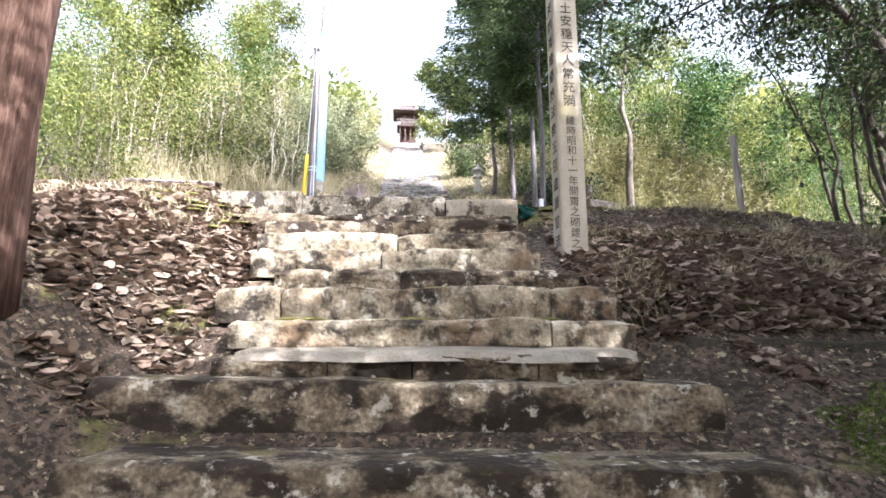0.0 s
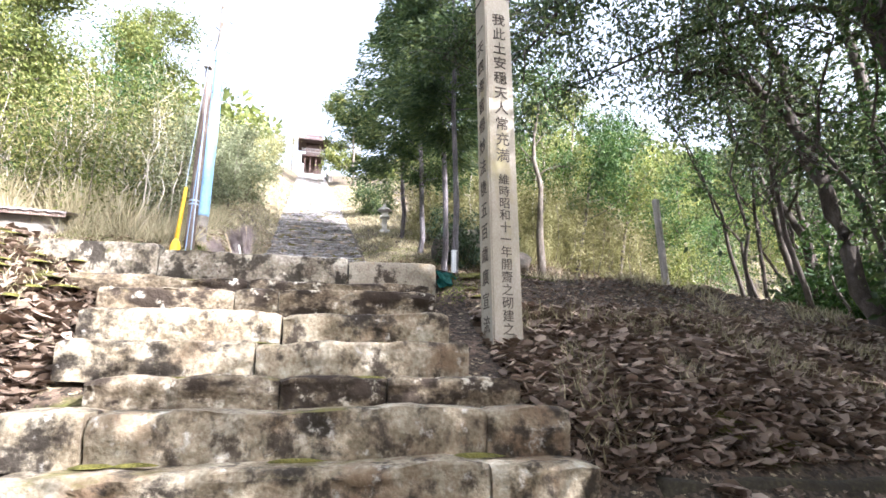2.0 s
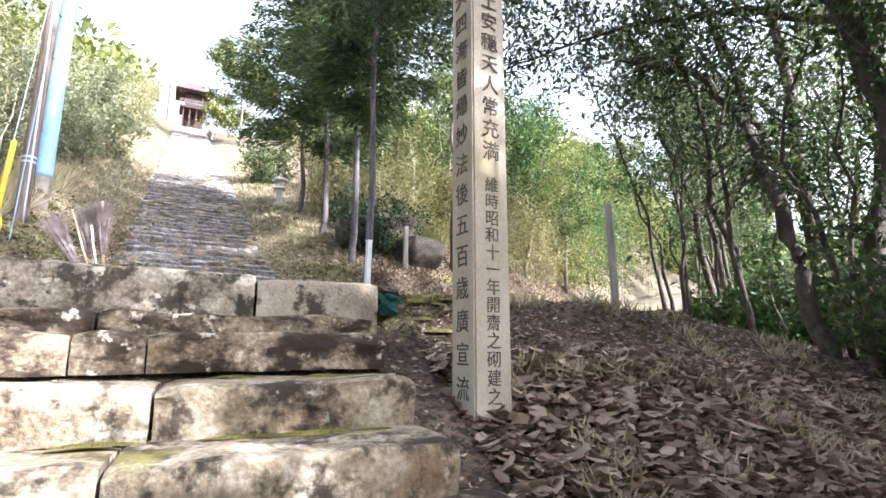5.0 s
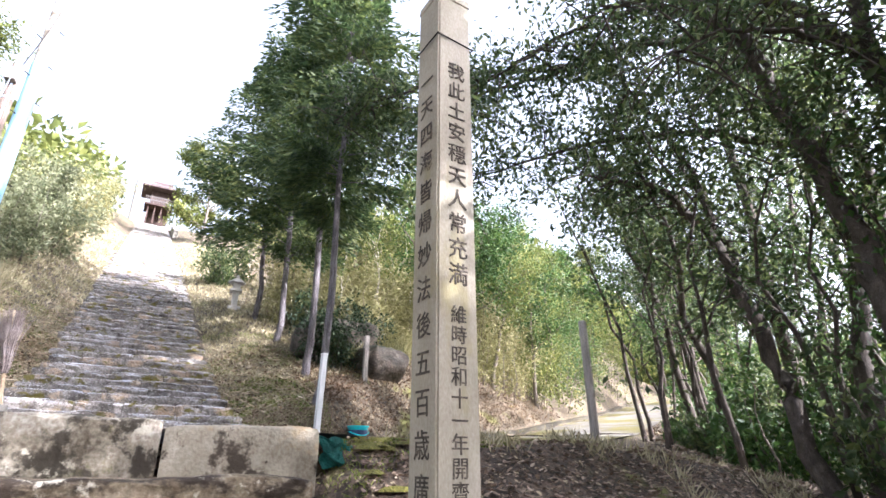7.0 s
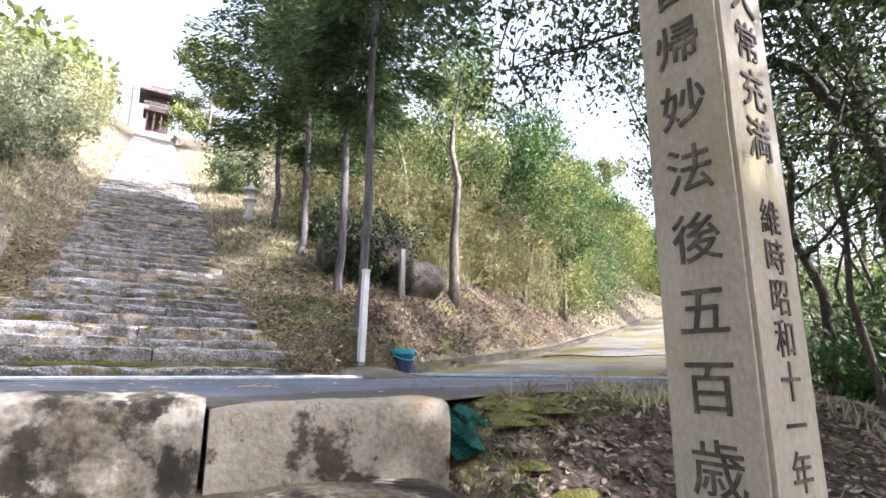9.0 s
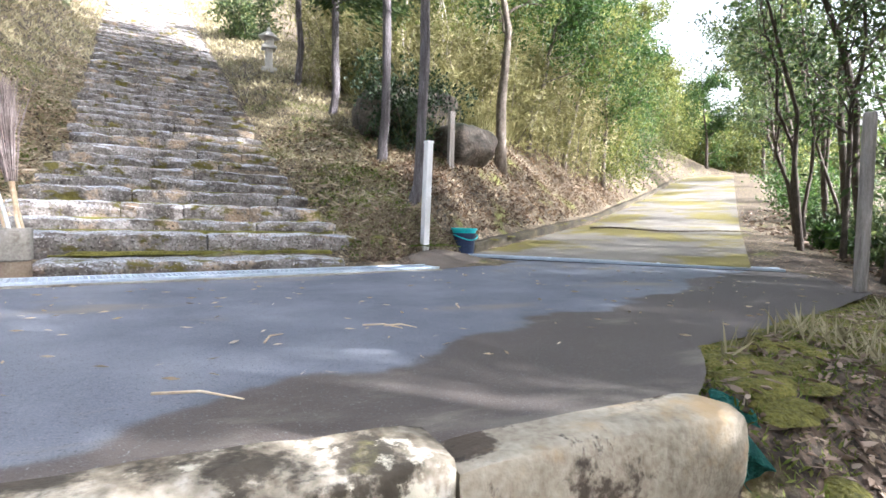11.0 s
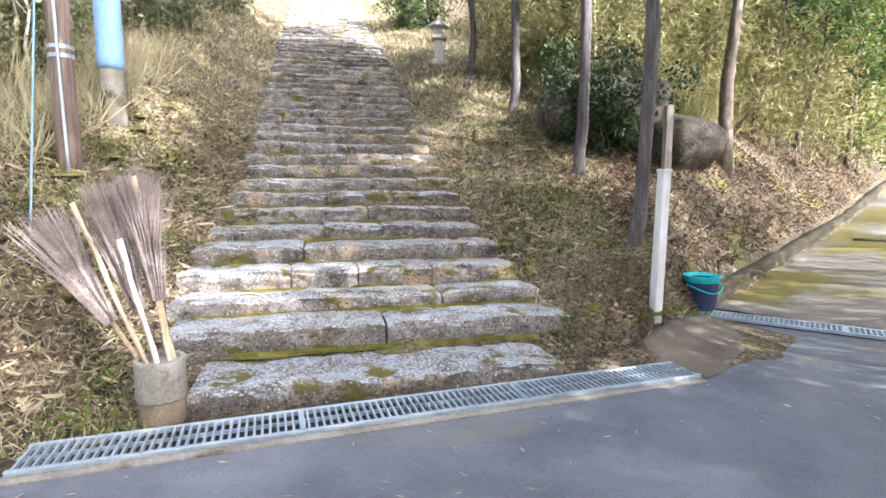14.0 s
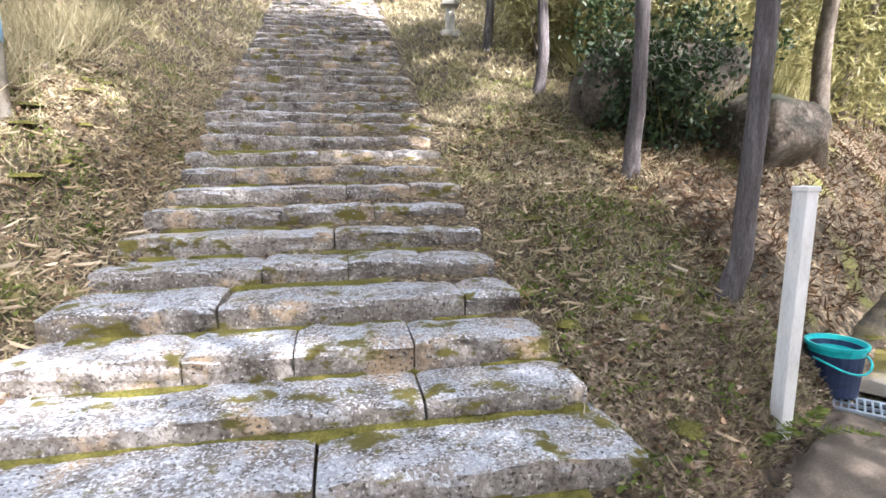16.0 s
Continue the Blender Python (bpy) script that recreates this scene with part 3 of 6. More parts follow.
stairs_low = tagged(empty("stairs_lower", 0, 0, 0), "lower flight of worn lichen-stained granite steps", "stairs", kind="structure")
for y, z, xl, xr, cuts, dp, hi in [
    (2.02, -2.62, -1.85, 1.95, (0.7,), 0.62, 0.30),
    (2.60, -2.30, -1.85, 1.84, (), 0.66, 0.34),
    (3.20, -1.94, -2.12, 1.68, (), 0.45, 0.30),
    (3.48, -1.80, -1.50, 1.30, (-0.75, -0.2, 0.62), 0.45, 0.17),
    (3.78, -1.55, -1.55, 1.38, (0.78,), 0.40, 0.20),
    (4.04, -1.285, -1.75, 1.34, (-1.25, 0.83), 0.40, 0.28),
    (4.32, -1.12, -1.40, 1.13, (-0.95, -0.35, 0.28), 0.42, 0.20),
    (4.62, -0.87, -1.72, 0.87, (-0.55,), 0.56, 0.26),
    (5.12, -0.625, -1.85, 0.83, (-0.45,), 0.54, 0.26),
    (5.62, -0.37, -1.95, 0.81, (-0.9, -0.55), 0.40, 0.22),
    (5.90, -0.235, -2.45, 0.83, (-0.85,), 0.40, 0.20),
]:
    step(stairs_low, y, z, xl, xr, cuts, dp, hi, mat=M_stained if y in (2.60, 3.20, 3.48, 4.32, 5.62, 5.90) else M_stone)
# kerb stones along the road
kerb = tagged(empty("kerb", 0, 0, 0), "row of thick pale granite kerb stones", "kerb", kind="structure")
step(kerb, 6.20, 0.045, -3.3, 0.03, (-1.72,), 0.18, 0.42, tilt=-0.038, rough=0.026, mat=M_kerb)
step(kerb, 6.205, 0.045, 0.03, 0.91, (), 0.17, 0.42, tilt=-0.038, rough=0.018, mat=M_pale)

# upper flight
stairs_up = tagged(empty("stairs_upper", 0, 0, 0), "long mossy grey granite stairway up the hill", "stairs", kind="structure")
UP = pose(-0.3, 10.3, 0, 0, 0, math.degrees(AXIS))
for i, (v, z, half_l, half_r, cuts) in enumerate([
    (-0.17, 0.125, -1.24, 1.18, ()),
    (0.42, 0.325, -1.52, 1.50, (0.02,)),
    (0.86, 0.435, -1.60, 1.42, (0.55,)),
    (1.28, 0.60, -1.62, 1.36, (-0.7, -0.12, 0.55)),
    (1.70, 0.765, -1.58, 1.33, (-0.6, 0.95)),
    (2.22, 0.915, -1.52, 1.30, (-0.4, 0.2, 0.75)),
    (2.70, 1.075, -1.50, 1.32, (0.1,)),
    (3.15, 1.245, -1.46, 1.28, (-0.35, 0.45)),
]):
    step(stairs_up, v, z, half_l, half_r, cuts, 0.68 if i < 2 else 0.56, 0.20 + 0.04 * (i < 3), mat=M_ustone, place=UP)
v, z = 3.17, 1.245
for i in range(44):
    v, z = v + 0.386, z + 0.1765
    cuts = sorted(random.uniform(-1.1, 1.0) for _ in range(random.choice((1, 2, 2, 3))))
    cuts = [c for j, c in enumerate(cuts) if j == 0 or c - cuts[j - 1] > 0.3]
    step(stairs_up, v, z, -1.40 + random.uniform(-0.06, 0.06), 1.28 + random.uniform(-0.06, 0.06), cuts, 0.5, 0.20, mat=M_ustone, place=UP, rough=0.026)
for i in range(62):
    v, z = v + 0.44, z + 0.2
    c0, c1 = random.uniform(-0.7, -0.2), random.uniform(0.2, 0.8)
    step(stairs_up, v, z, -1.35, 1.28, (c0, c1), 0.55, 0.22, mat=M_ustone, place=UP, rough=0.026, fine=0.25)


# ---- plants ----
def grow(base, height, lean, radius, limbs, spread, seed, start=0.35, up=0.5, wob=0.12, levels=2, seg=8):
    """A trunk with limbs and twigs. Returns verts, faces and the twig points with their directions."""
    rng = random.Random(seed)
    verts, faces, tips = [], [], []
    nodes, rad = [], []
    p = Vector(base) - Vector((0, 0, 0.25))
    for i in range(9):
        f = i / 8
        nodes.append(p + Vector((lean[0] * f ** 1.3, lean[1] * f ** 1.3, height * f)) + Vector((rng.gauss(0, wob), rng.gauss(0, wob), 0)) * f)
        rad.append(radius * (1.25 if i == 0 else 1 - 0.85 * f))
    tube(verts, faces, nodes, rad, seg, 0.25)

    def limb(a, d, length, r, level):
        path, rr = [a], [r]
        q, dd = a.copy(), d.normalized()
        for k in range(5):
            dd = (dd + Vector((rng.gauss(0, 0.22), rng.gauss(0, 0.22), rng.gauss(0.05, 0.18)))).normalized()
            q = q + dd * (length / 5)
            path.append(q.copy())
            rr.append(r * (1 - 0.17 * (k + 1)))
            if level <= 1 or k > 1:
                tips.append((q.copy(), dd.copy()))
            if level > 1 and k > 0:
                for _ in range(2):
                    side = Vector((rng.gauss(0, 1), rng.gauss(0, 1), rng.gauss(0.2, 0.5))).normalized()
                    limb(q, dd * 0.6 + side, length * rng.uniform(0.35, 0.55), r * 0.45, level - 1)
        tube(verts, faces, path, rr, 5 if level > 1 else 3)

    for i in range(limbs):
        f = start + (0.98 - start) * (i + rng.random()) / limbs
        k = min(7, int(f * 8))
        a = nodes[k].lerp(nodes[k + 1], f * 8 - k)
        w = rng.uniform(0, 2 * math.pi)
        d = Vector((math.cos(w), math.sin(w), up + rng.gauss(0, 0.2)))
        limb(a, d, spread * rng.uniform(0.6, 1.1) * (1.05 - 0.45 * f), max(0.008, rad[k] * 0.45), levels)
    tips.append((nodes[-1], Vector((0, 0, 1))))
    return verts, faces, tips


def tree(name, label, base, height, lean, radius, limbs, spread, seed, leaves, size, leaf, bark, category="tree", group="", puff=0.28, clump=0.7, **kw):
    verts, faces, tips = grow((0, 0, 0), height, lean, radius, limbs, spread, seed, **kw)
    top = tagged(empty(name, *base), label, category, group)
    mesh_object("trunk", verts, faces, bark, True, top)
    rng = np.random.default_rng(seed)
    pts = np.array([t[0] for t in tips])
    ds = np.array([t[1] for t in tips])
    some = rng.choice(len(pts), max(2, int(len(pts) * clump)), replace=False)
    pick = some[rng.integers(0, len(some), leaves)]
    jitter = rng.normal(size=(leaves, 3)) * puff * rng.uniform(0.3, 1.3, (leaves, 1))
    dirs = ds[pick] * 0.6 + rng.normal(size=(leaves, 3)) * 0.7 + np.array([0, 0, -0.25])
    leaf_object("crown", pts[pick] + jitter, dirs, size, size * 0.45, leaf, top, rng=rng)
    return top


def cypress(base, height, first, reach, seed, leaves, lean=(0, 0), radius=0.11, bare=True):
    rng = random.Random(seed)
    nr = np.random.default_rng(seed)
    verts, faces = [], []
    path = [Vector((lean[0] * f - 0.14 * max(0, 1 - f * 14) + rng.gauss(0, 0.02), lean[1] * f + rng.gauss(0, 0.02), -0.3 + (height + 0.3) * f)) for f in (0, 0.03, 0.05, 0.08, 0.13, 0.2, 0.3, 0.4, 0.5, 0.6, 0.7, 0.8, 0.9, 1.0)]
    tube(verts, faces, path, [radius * (1.5, 1.3, 1.12, 1.03, 1, 0.97, 0.92, 0.85, 0.77, 0.67, 0.56, 0.44, 0.3, 0.12)[i] for i in range(14)], 10, 0.2)
    cen, dr = [], []
    count = int((height - first) * 7)
    per = max(20, leaves // count)
    for i in range(count):
        h = first + (height - first) * (i + rng.random()) / count
        f = (h - first) / (height - first)
        length = reach * (0.55 + 0.55 * min(1, f * 3)) * (1.08 - f) ** 0.7 * rng.uniform(0.55, 1.15)
        w = rng.uniform(0, 2 * math.pi)
        ax = Vector((lean[0] * h / height, lean[1] * h / height, h))
        d = Vector((math.cos(w), math.sin(w), 0.25))
        pth = [ax + d * (length * k / 4) + Vector((0, 0, -0.22 * length * (k / 4) ** 2)) for k in range(5)]
        tube(verts, faces, pth, [0.022, 0.017, 0.012, 0.008, 0.004], 4)
        u = nr.uniform(0.22, 1.05, per) ** 0.8
        side = Vector((-math.sin(w), math.cos(w), 0))
        off = nr.normal(size=per) * 0.26 * length * (1.1 - 0.5 * u)
        base_p = np.array(ax)[None] + np.array(d)[None] * (u * length)[:, None]
        base_p[:, 2] -= 0.22 * length * u ** 2 + np.abs(nr.normal(size=per)) * 0.16 + np.abs(off) * 0.35
        cen.append(base_p + np.array(side)[None] * off[:, None])
        dd = np.array(d)[None] * 0.8 + np.array(side)[None] * np.sign(off)[:, None] * 0.7 + nr.normal(size=(per, 3)) * 0.3
        dd[:, 2] -= 0.55
        dr.append(dd)
    top = tagged(empty("cypress_tree", *base), "tall cypress with a slim bare trunk and dark feathery foliage", "tree", "cypress trees beside the stairway")
    mesh_object("trunk", verts, faces, M_bark, True, top)
    leaf_object("crown", np.concatenate(cen), np.concatenate(dr), 0.17, 0.05, F_cypress, top, rng=nr)
    return top


def shrub(name, label, x, y, radius, height, seed, leaves, size, leaf, stems=9, narrow=0.4, group="", category="bush", bark=None, droop=0.0):
    """Stems fanning from the ground with leaves on them in uneven clumps."""
    rng, nr = random.Random(seed), np.random.default_rng(seed)
    verts, faces, pts, ds = [], [], [], []
    z0 = ground_z(x, y)
    for _ in range(stems):
        w, r = rng.uniform(0, 2 * math.pi), radius * math.sqrt(rng.random()) * 0.75
        a = Vector((r * math.cos(w), r * math.sin(w), ground_z(x + r * math.cos(w), y + r * math.sin(w)) - z0 - 0.08))
        hh = height * rng.uniform(0.55, 1.05)
        out = Vector((math.cos(w), math.sin(w), 0)) * radius * rng.uniform(0.1, 0.55)
        path = [a + out * (f ** 1.6) + Vector((rng.gauss(0, 0.05), rng.gauss(0, 0.05), hh * f)) for f in np.linspace(0, 1, 6)]
        tube(verts, faces, path, [0.020 * (1 - 0.15 * i) for i in range(6)], 4)
        for k in range(1, 6):
            for _ in range(3):
                q = path[k] + Vector((rng.gauss(0, 1), rng.gauss(0, 1), rng.gauss(0, 0.7))) * radius * 0.22
                pts.append(q)
                ds.append(out + Vector((rng.gauss(0, 0.4), rng.gauss(0, 0.4), 0.5)))
    top = tagged(empty(name, x, y, z0), label, category, group)
    mesh_object("stem", verts, faces, bark or M_greybark, True, top)
    pts, ds = np.array(pts), np.array(ds)
    pick = nr.integers(0, len(pts), leaves)
    c = pts[pick] + nr.normal(size=(leaves, 3)) * radius * 0.13
    d = ds[pick] * 0.5 + nr.normal(size=(leaves, 3)) * 0.6 + np.array([0, 0, -droop])
    leaf_object("foliage", c, d, size, size * narrow, leaf, top, rng=nr)
    return top


def blades(name, label, spots, length, width, leaf, seed, lean=0.5, category="grass"):
    """Grass blades standing on the ground at the given (x, y) places."""
    nr = np.random.default_rng(seed)
    c = np.array([(x, y, ground_z(x, y)) for x, y in spots])
    d = nr.normal(size=(len(c), 3)) * lean
    d[:, 2] = np.abs(d[:, 2]) * 0.3 + 0.7
    d /= np.linalg.norm(d, axis=1, keepdims=True)
    c = c + d * length * 0.42
    ob = leaf_object(name, c, d, length, width, leaf, rng=nr, bend=0.1)
    return tagged(ob, label, category, kind="stuff")


def litter(name, label, spots, length, width, leaf, seed, lift=0.02, tilt=0.35, bend=0.3, category="leaf litter"):
    nr = np.random.default_rng(seed)
    c = np.array([(x, y, ground_z(x, y) + lift * nr.uniform(0.3, 1.6)) for x, y in spots])
    ob_c = c
    count = len(c)
    w = nr.uniform(0, 2 * np.pi, count)
    d = np.stack([np.cos(w), np.sin(w), nr.normal(size=count) * tilt], 1)
    return tagged(curled_leaves(name, ob_c, d, length, width, leaf, bend, nr), label, category, kind="stuff")


def scatter(count, x0, x1, y0, y1, keep, seed):
    rng = random.Random(seed)
    out = []
    tries = 0
    while len(out) < count and tries < count * 12:
        tries += 1
        x, y = rng.uniform(x0, x1), rng.uniform(y0, y1)
        if keep(x, y):
            out.append((x, y))
    return out


# cypresses by the stairway
for k, (x, y, ht, first, reach, lean, r) in enumerate([
    (2.33, 11.95, 11.0, 3.9, 2.4, (0.05, 0.0), 0.066), (2.55, 13.9, 11.5, 3.4, 2.3, (-0.25, 0.1), 0.072),
    (2.30, 16.4, 10.5, 2.1, 2.7, (-0.3, 0.0), 0.075), (1.95, 18.6, 9.5, 2.2, 2.8, (-0.2, 0.0), 0.075),
    (5.6, 21.4, 5.0, 1.0, 1.6, (0, 0), 0.10),
]):
    cypress((x, y, ground_z(x, y)), ht, first, reach, 40 + k, 19000, lean, r)

# big cedar at the foot of the lower flight
verts, faces = [], []
bx, by = -3.02, 3.05
bz = ground_z(bx, by)
tube(verts, faces, [(bx - 0.06, by, bz - 0.3), (bx - 0.02, by, bz + 0.2), (bx + 0.03, by, bz + 1), (bx + 0.12, by, bz + 2.4), (bx + 0.2, by, bz + 5), (bx + 0.25, by, bz + 8)], [0.50, 0.44, 0.40, 0.37, 0.32, 0.25], 20, 0.16)
cedar = tagged(empty("cedar_tree", 0, 0, 0), "thick reddish cedar trunk with stringy bark on the bank", "tree")
mesh_object("trunk", verts, faces, M_redbark, True, cedar)
nr = np.random.default_rng(5)
cc = np.array([bx, by, bz + 7.6]) + np.clip(nr.normal(size=(15000, 3)), -1.7, 1.7) * np.array([1.7, 1.7, 0.9])
leaf_object("crown", cc, nr.normal(size=(15000, 3)) + np.array([0, 0, -0.6]), 0.2, 0.06, F_cypress, cedar, rng=nr)
# cedars added out of view at the foot of the steps, to shade them
for k, (x, y, h) in enumerate([(-4.6, -1.6, 9.0), (-1.9, -4.6, 9.5), (1.5, -2.6, 6.8), (-6.4, 1.2, 9.0)]):
    z = ground_z(x, y)
    vs, fs = [], []
    tube(vs, fs, [(0, 0, -0.3), (0.02, 0, 0.3), (0.05, 0, 3), (0.1, 0, h)], [0.36, 0.29, 0.25, 0.12], 14, 0.16)
    top = tagged(empty("cedar_tree", x, y, z), "unseen reddish cedar added to shade the steps", "tree", "cedars at the foot of the steps")
    mesh_object("trunk", vs, fs, M_redbark, True, top)
    cc = np.array([0, 0, h * 0.78]) + np.clip(nr.normal(size=(14000, 3)), -1.6, 1.6) * np.array([1.25, 1.25, 1.5])
    leaf_object("crown", cc, nr.normal(size=(14000, 3)) + np.array([0, 0, -0.6]), 0.22, 0.07, F_cypress, top, rng=nr)

# left thicket behind the hut and the poles
spots = [(-5.1, 14.9, 1.0, 2.8, F_pale), (-6.3, 13.5, 1.4, 3.6, F_bright), (-8.2, 12.8, 1.7, 4.2, F_bright), (-10.5, 12.0, 1.9, 4.6, F_bright), (-5.4, 16.5, 1.5, 4.0, F_pale), (-7.8, 16.0, 1.8, 5.0, F_mid),
         (-10.6, 15.6, 2.0, 5.6, F_bright), (-13.5, 14.5, 2.2, 6.0, F_mid), (-4.6, 18.8, 1.2, 2.9, F_pale), (-6.5, 20, 1.8, 4.8, F_bright), (-9.5, 20, 2.2, 6.0, F_bright), (-14, 19, 2.6, 7.0, F_bright), (-12.5, 10.2, 1.7, 4.0, F_mid), (-15.5, 11, 2.2, 5.5, F_bright)]
for k, (x, y, r, h, lf) in enumerate(spots):
    shrub("thicket_bush", "tall sunlit hillside bush with thin pale stems", x, y, r, h, 200 + k, 6500, 0.13 if k > 3 else 0.10, lf, 12, 0.42, "bushes above the road")
for k, (x, y, h) in enumerate([(-8.6, 14.6, 6.5), (-11.5, 17.5, 8.0), (-6.9, 18.2, 6.0), (-14.5, 16.5, 8.5), (-9.0, 22.5, 8.0)]):
    tree("broadleaf_tree", "slender sunlit broadleaf tree with pale thin trunk", (x, y, ground_z(x, y)), h, (0.5, -0.2), 0.09, 11, 2.0, 300 + k, 9000, 0.13, F_bright, M_greybark, "tree", "trees above the road")
for k, (x, y, r, h) in enumerate([(-4.6, 22.5, 1.3, 2.6), (-5.4, 26, 1.6, 3.0), (-5.8, 31, 1.6, 3.0), (-6.6, 37, 1.8, 3.0), (-7.6, 45, 2.0, 3.5), (-8.6, 54, 2.2, 4.0)]):
    shrub("verge_bush", "pale sunlit bush beside the upper stairs", x, y, r, h, 360 + k, 4500, 0.16, F_sasa if k % 2 else F_pale, 10, 0.4, "bushes beside the upper stairs")
x, y = 0.35, 43.0
tree("broadleaf_tree", "bright green tree standing before the gate", (x, y, ground_z(x, y)), 8.5, (-0.3, 0), 0.12, 15, 3.2, 345, 11000, 0.26, F_bright, M_greybark, start=0.12)
shrub("verge_bush", "low dark evergreen bush beside the upper stairs", 1.3, 24.5, 1.0, 2.0, 349, 4000, 0.14, F_dark, 10, 0.4)
# bare pale stems among the thicket
for k in range(34):
    x, y = random.uniform(-9.5, -4.2), random.uniform(12.9, 15.0)
    tree("sapling", "thin leafless pale sapling", (x, y, ground_z(x, y)), random.uniform(2.2, 4.2), (random.uniform(-0.3, 0.5), 0), 0.026, 8, 0.9, 330 + k, 160, 0.10, F_sasa, M_palestem, "sapling", "saplings in the thicket", levels=1, up=1.1, seg=5)

# thicket behind the cypresses and the boulder
spots = [(4.3, 16.6, 1.1, 2.2, F_sasa), (5.6, 17.4, 1.2, 2.4, F_sasa), (7.0, 17.6, 1.2, 2.4, F_sasa), (3.4, 18.6, 1.2, 2.3, F_sasa), (8.6, 18.4, 1.3, 2.8, F_sasa), (10.4, 19.3, 1.4, 2.6, F_sasa),
         (5.0, 20.5, 1.6, 3.2, F_sasa), (7.4, 21.0, 1.8, 3.6, F_bright), (12.3, 20.6, 1.5, 3.2, F_bright), (10.2, 22.5, 1.8, 4.0, F_bright), (14.8, 22.2, 1.6, 3.6, F_bright), (17.5, 24.2, 1.8, 4.2, F_mid), (4.2, 24, 1.8, 3.2, F_sasa), (7, 26, 2.2, 4.5, F_bright), (13.5, 26, 2.4, 5, F_bright), (21, 27, 2.2, 5.0, F_mid), (25.5, 30, 2.4, 5.5, F_bright)]
for k, (x, y, r, h, lf) in enumerate(spots):
    sasa = lf is F_sasa
    shrub("thicket_bush", "yellowish bamboo-grass thicket on the bank" if sasa else "green hillside bush with thin stems", x, y, r, h, 400 + k, 6000, 0.20 if sasa else 0.13, lf, 20 if sasa else 12, 0.16 if sasa else 0.42, "bushes above the lane", droop=0.2)
x, y = 5.6, 15.2
tree("forked_tree", "grey forked tree with upright limbs on the bank", (x, y, ground_z(x, y)), 6.5, (0.1, 0.2), 0.13, 8, 2.2, 51, 3500, 0.11, F_mid, M_greybark, start=0.48, up=1.1)
for k, (x, y, h, lx) in enumerate([(7.6, 17.2, 5.6, 1.4), (9.8, 18.4, 5.4, 0.9), (7.2, 19.2, 6.4, 0.5), (12.5, 19.6, 6.0, -0.4), (10.6, 24, 7.5, 0.6), (16, 22.6, 7, -1.0)]):
    tree("broadleaf_tree", "light green broadleaf tree leaning over the bank", (x, y, ground_z(x, y)), h, (lx, -0.3), 0.085, 11, 2.1, 520 + k, 6500, 0.12, F_bright if k % 3 else F_mid, M_greybark, "tree", "trees above the lane")

for k in range(26):
    x, y = random.uniform(3.6, 12.5), random.uniform(16.2, 20.5)
    if branch(x, y)[1] > -1.8:
        continue
    tree("sapling", "thin pale upright stem in the bamboo grass", (x, y, ground_z(x, y)), random.uniform(3.2, 5.2), (random.uniform(-0.4, 0.4), 0), 0.036, 7, 1.1, 380 + k, 420, 0.11, F_bright, M_palestem, "sapling", "pale stems above the lane", levels=1, up=1.0, seg=5)

# dark evergreens along the low side of the lane; those below y = 2.6 are unseen, added for shade
for k, (x, y, h, lx, ly, n) in enumerate([
    (7.8, 8.3, 6.6, -1.3, 0.3, 6500), (8.6, 6.0, 7.0, -1.2, 0.2, 6500),
    (9.0, 9.9, 6.8, -1.2, 0.6, 6500), (10.8, 11.0, 7.0, -0.8, 0.6, 6500), (13.0, 12.6, 7.2, -1.0, 0.8, 7500), (15.7, 14.8, 7.4, -1.0, 1.0, 7500), (19.2, 17.4, 7.8, -1.2, 1.2, 8500), (23.2, 20.2, 8, -1.2, 1, 8500),
    (10.4, 7.4, 10.5, -0.4, 0, 8500), (10.8, 1.0, 7, -0.8, 0, 7000), (12.5, 9.0, 11.5, 0, 0, 9500), (6.3, 0.6, 9.2, -0.5, 0.0, 10500), (15.5, 11.5, 11, 0, 0, 8500), (28, 23, 8, -1.5, 1, 8000),
    (7.2, 0.4, 6.8, -1.4, 0.2, 10000), (5.2, -1.2, 6.5, -1.0, 0.2, 11000), (7.4, -2.6, 7.2, -1.2, 0, 10000), (4.2, -3.6, 6.5, -0.6, 0, 11000), (9.6, -0.8, 8.5, -1.2, 0, 10000), (9.4, 0.8, 8.2, -1.4, 0.0, 9000), (6.8, -5.4, 7.5, 0, 0, 9000),
]):
    tree("evergreen_tree", "dark evergreen with a crooked leaning trunk, some added unseen for shade", (x, y, ground_z(x, y)), h, (lx, ly), 0.085, 12, 2.5, 600 + k, int(n * (0.95 if y < 2.6 else 0.40 if y < 12 else 0.5)), 0.125, F_dark, M_darkbark, "tree", "evergreens below the lane", puff=0.22, clump=0.42, start=0.3, wob=0.22)
for k in range(52):
    x, y = random.uniform(6.3, 12.5), random.uniform(3.0, 12.0)
    s_, w_ = branch(x, y)
    if s_ > -1 and w_ < ROAD_W + 0.7:
        continue
    tree("sapling", "thin crooked understorey stem", (x, y, ground_z(x, y)), random.uniform(3.2, 6.4), (random.uniform(-1.5, 0.2), random.uniform(-0.4, 0.7)), 0.045, 7, 1.4, 650 + k, 420, 0.10, F_mid if k % 2 else F_dark, M_darkbark, "sapling", "understorey stems", levels=1, up=0.8, seg=6, wob=0.2)

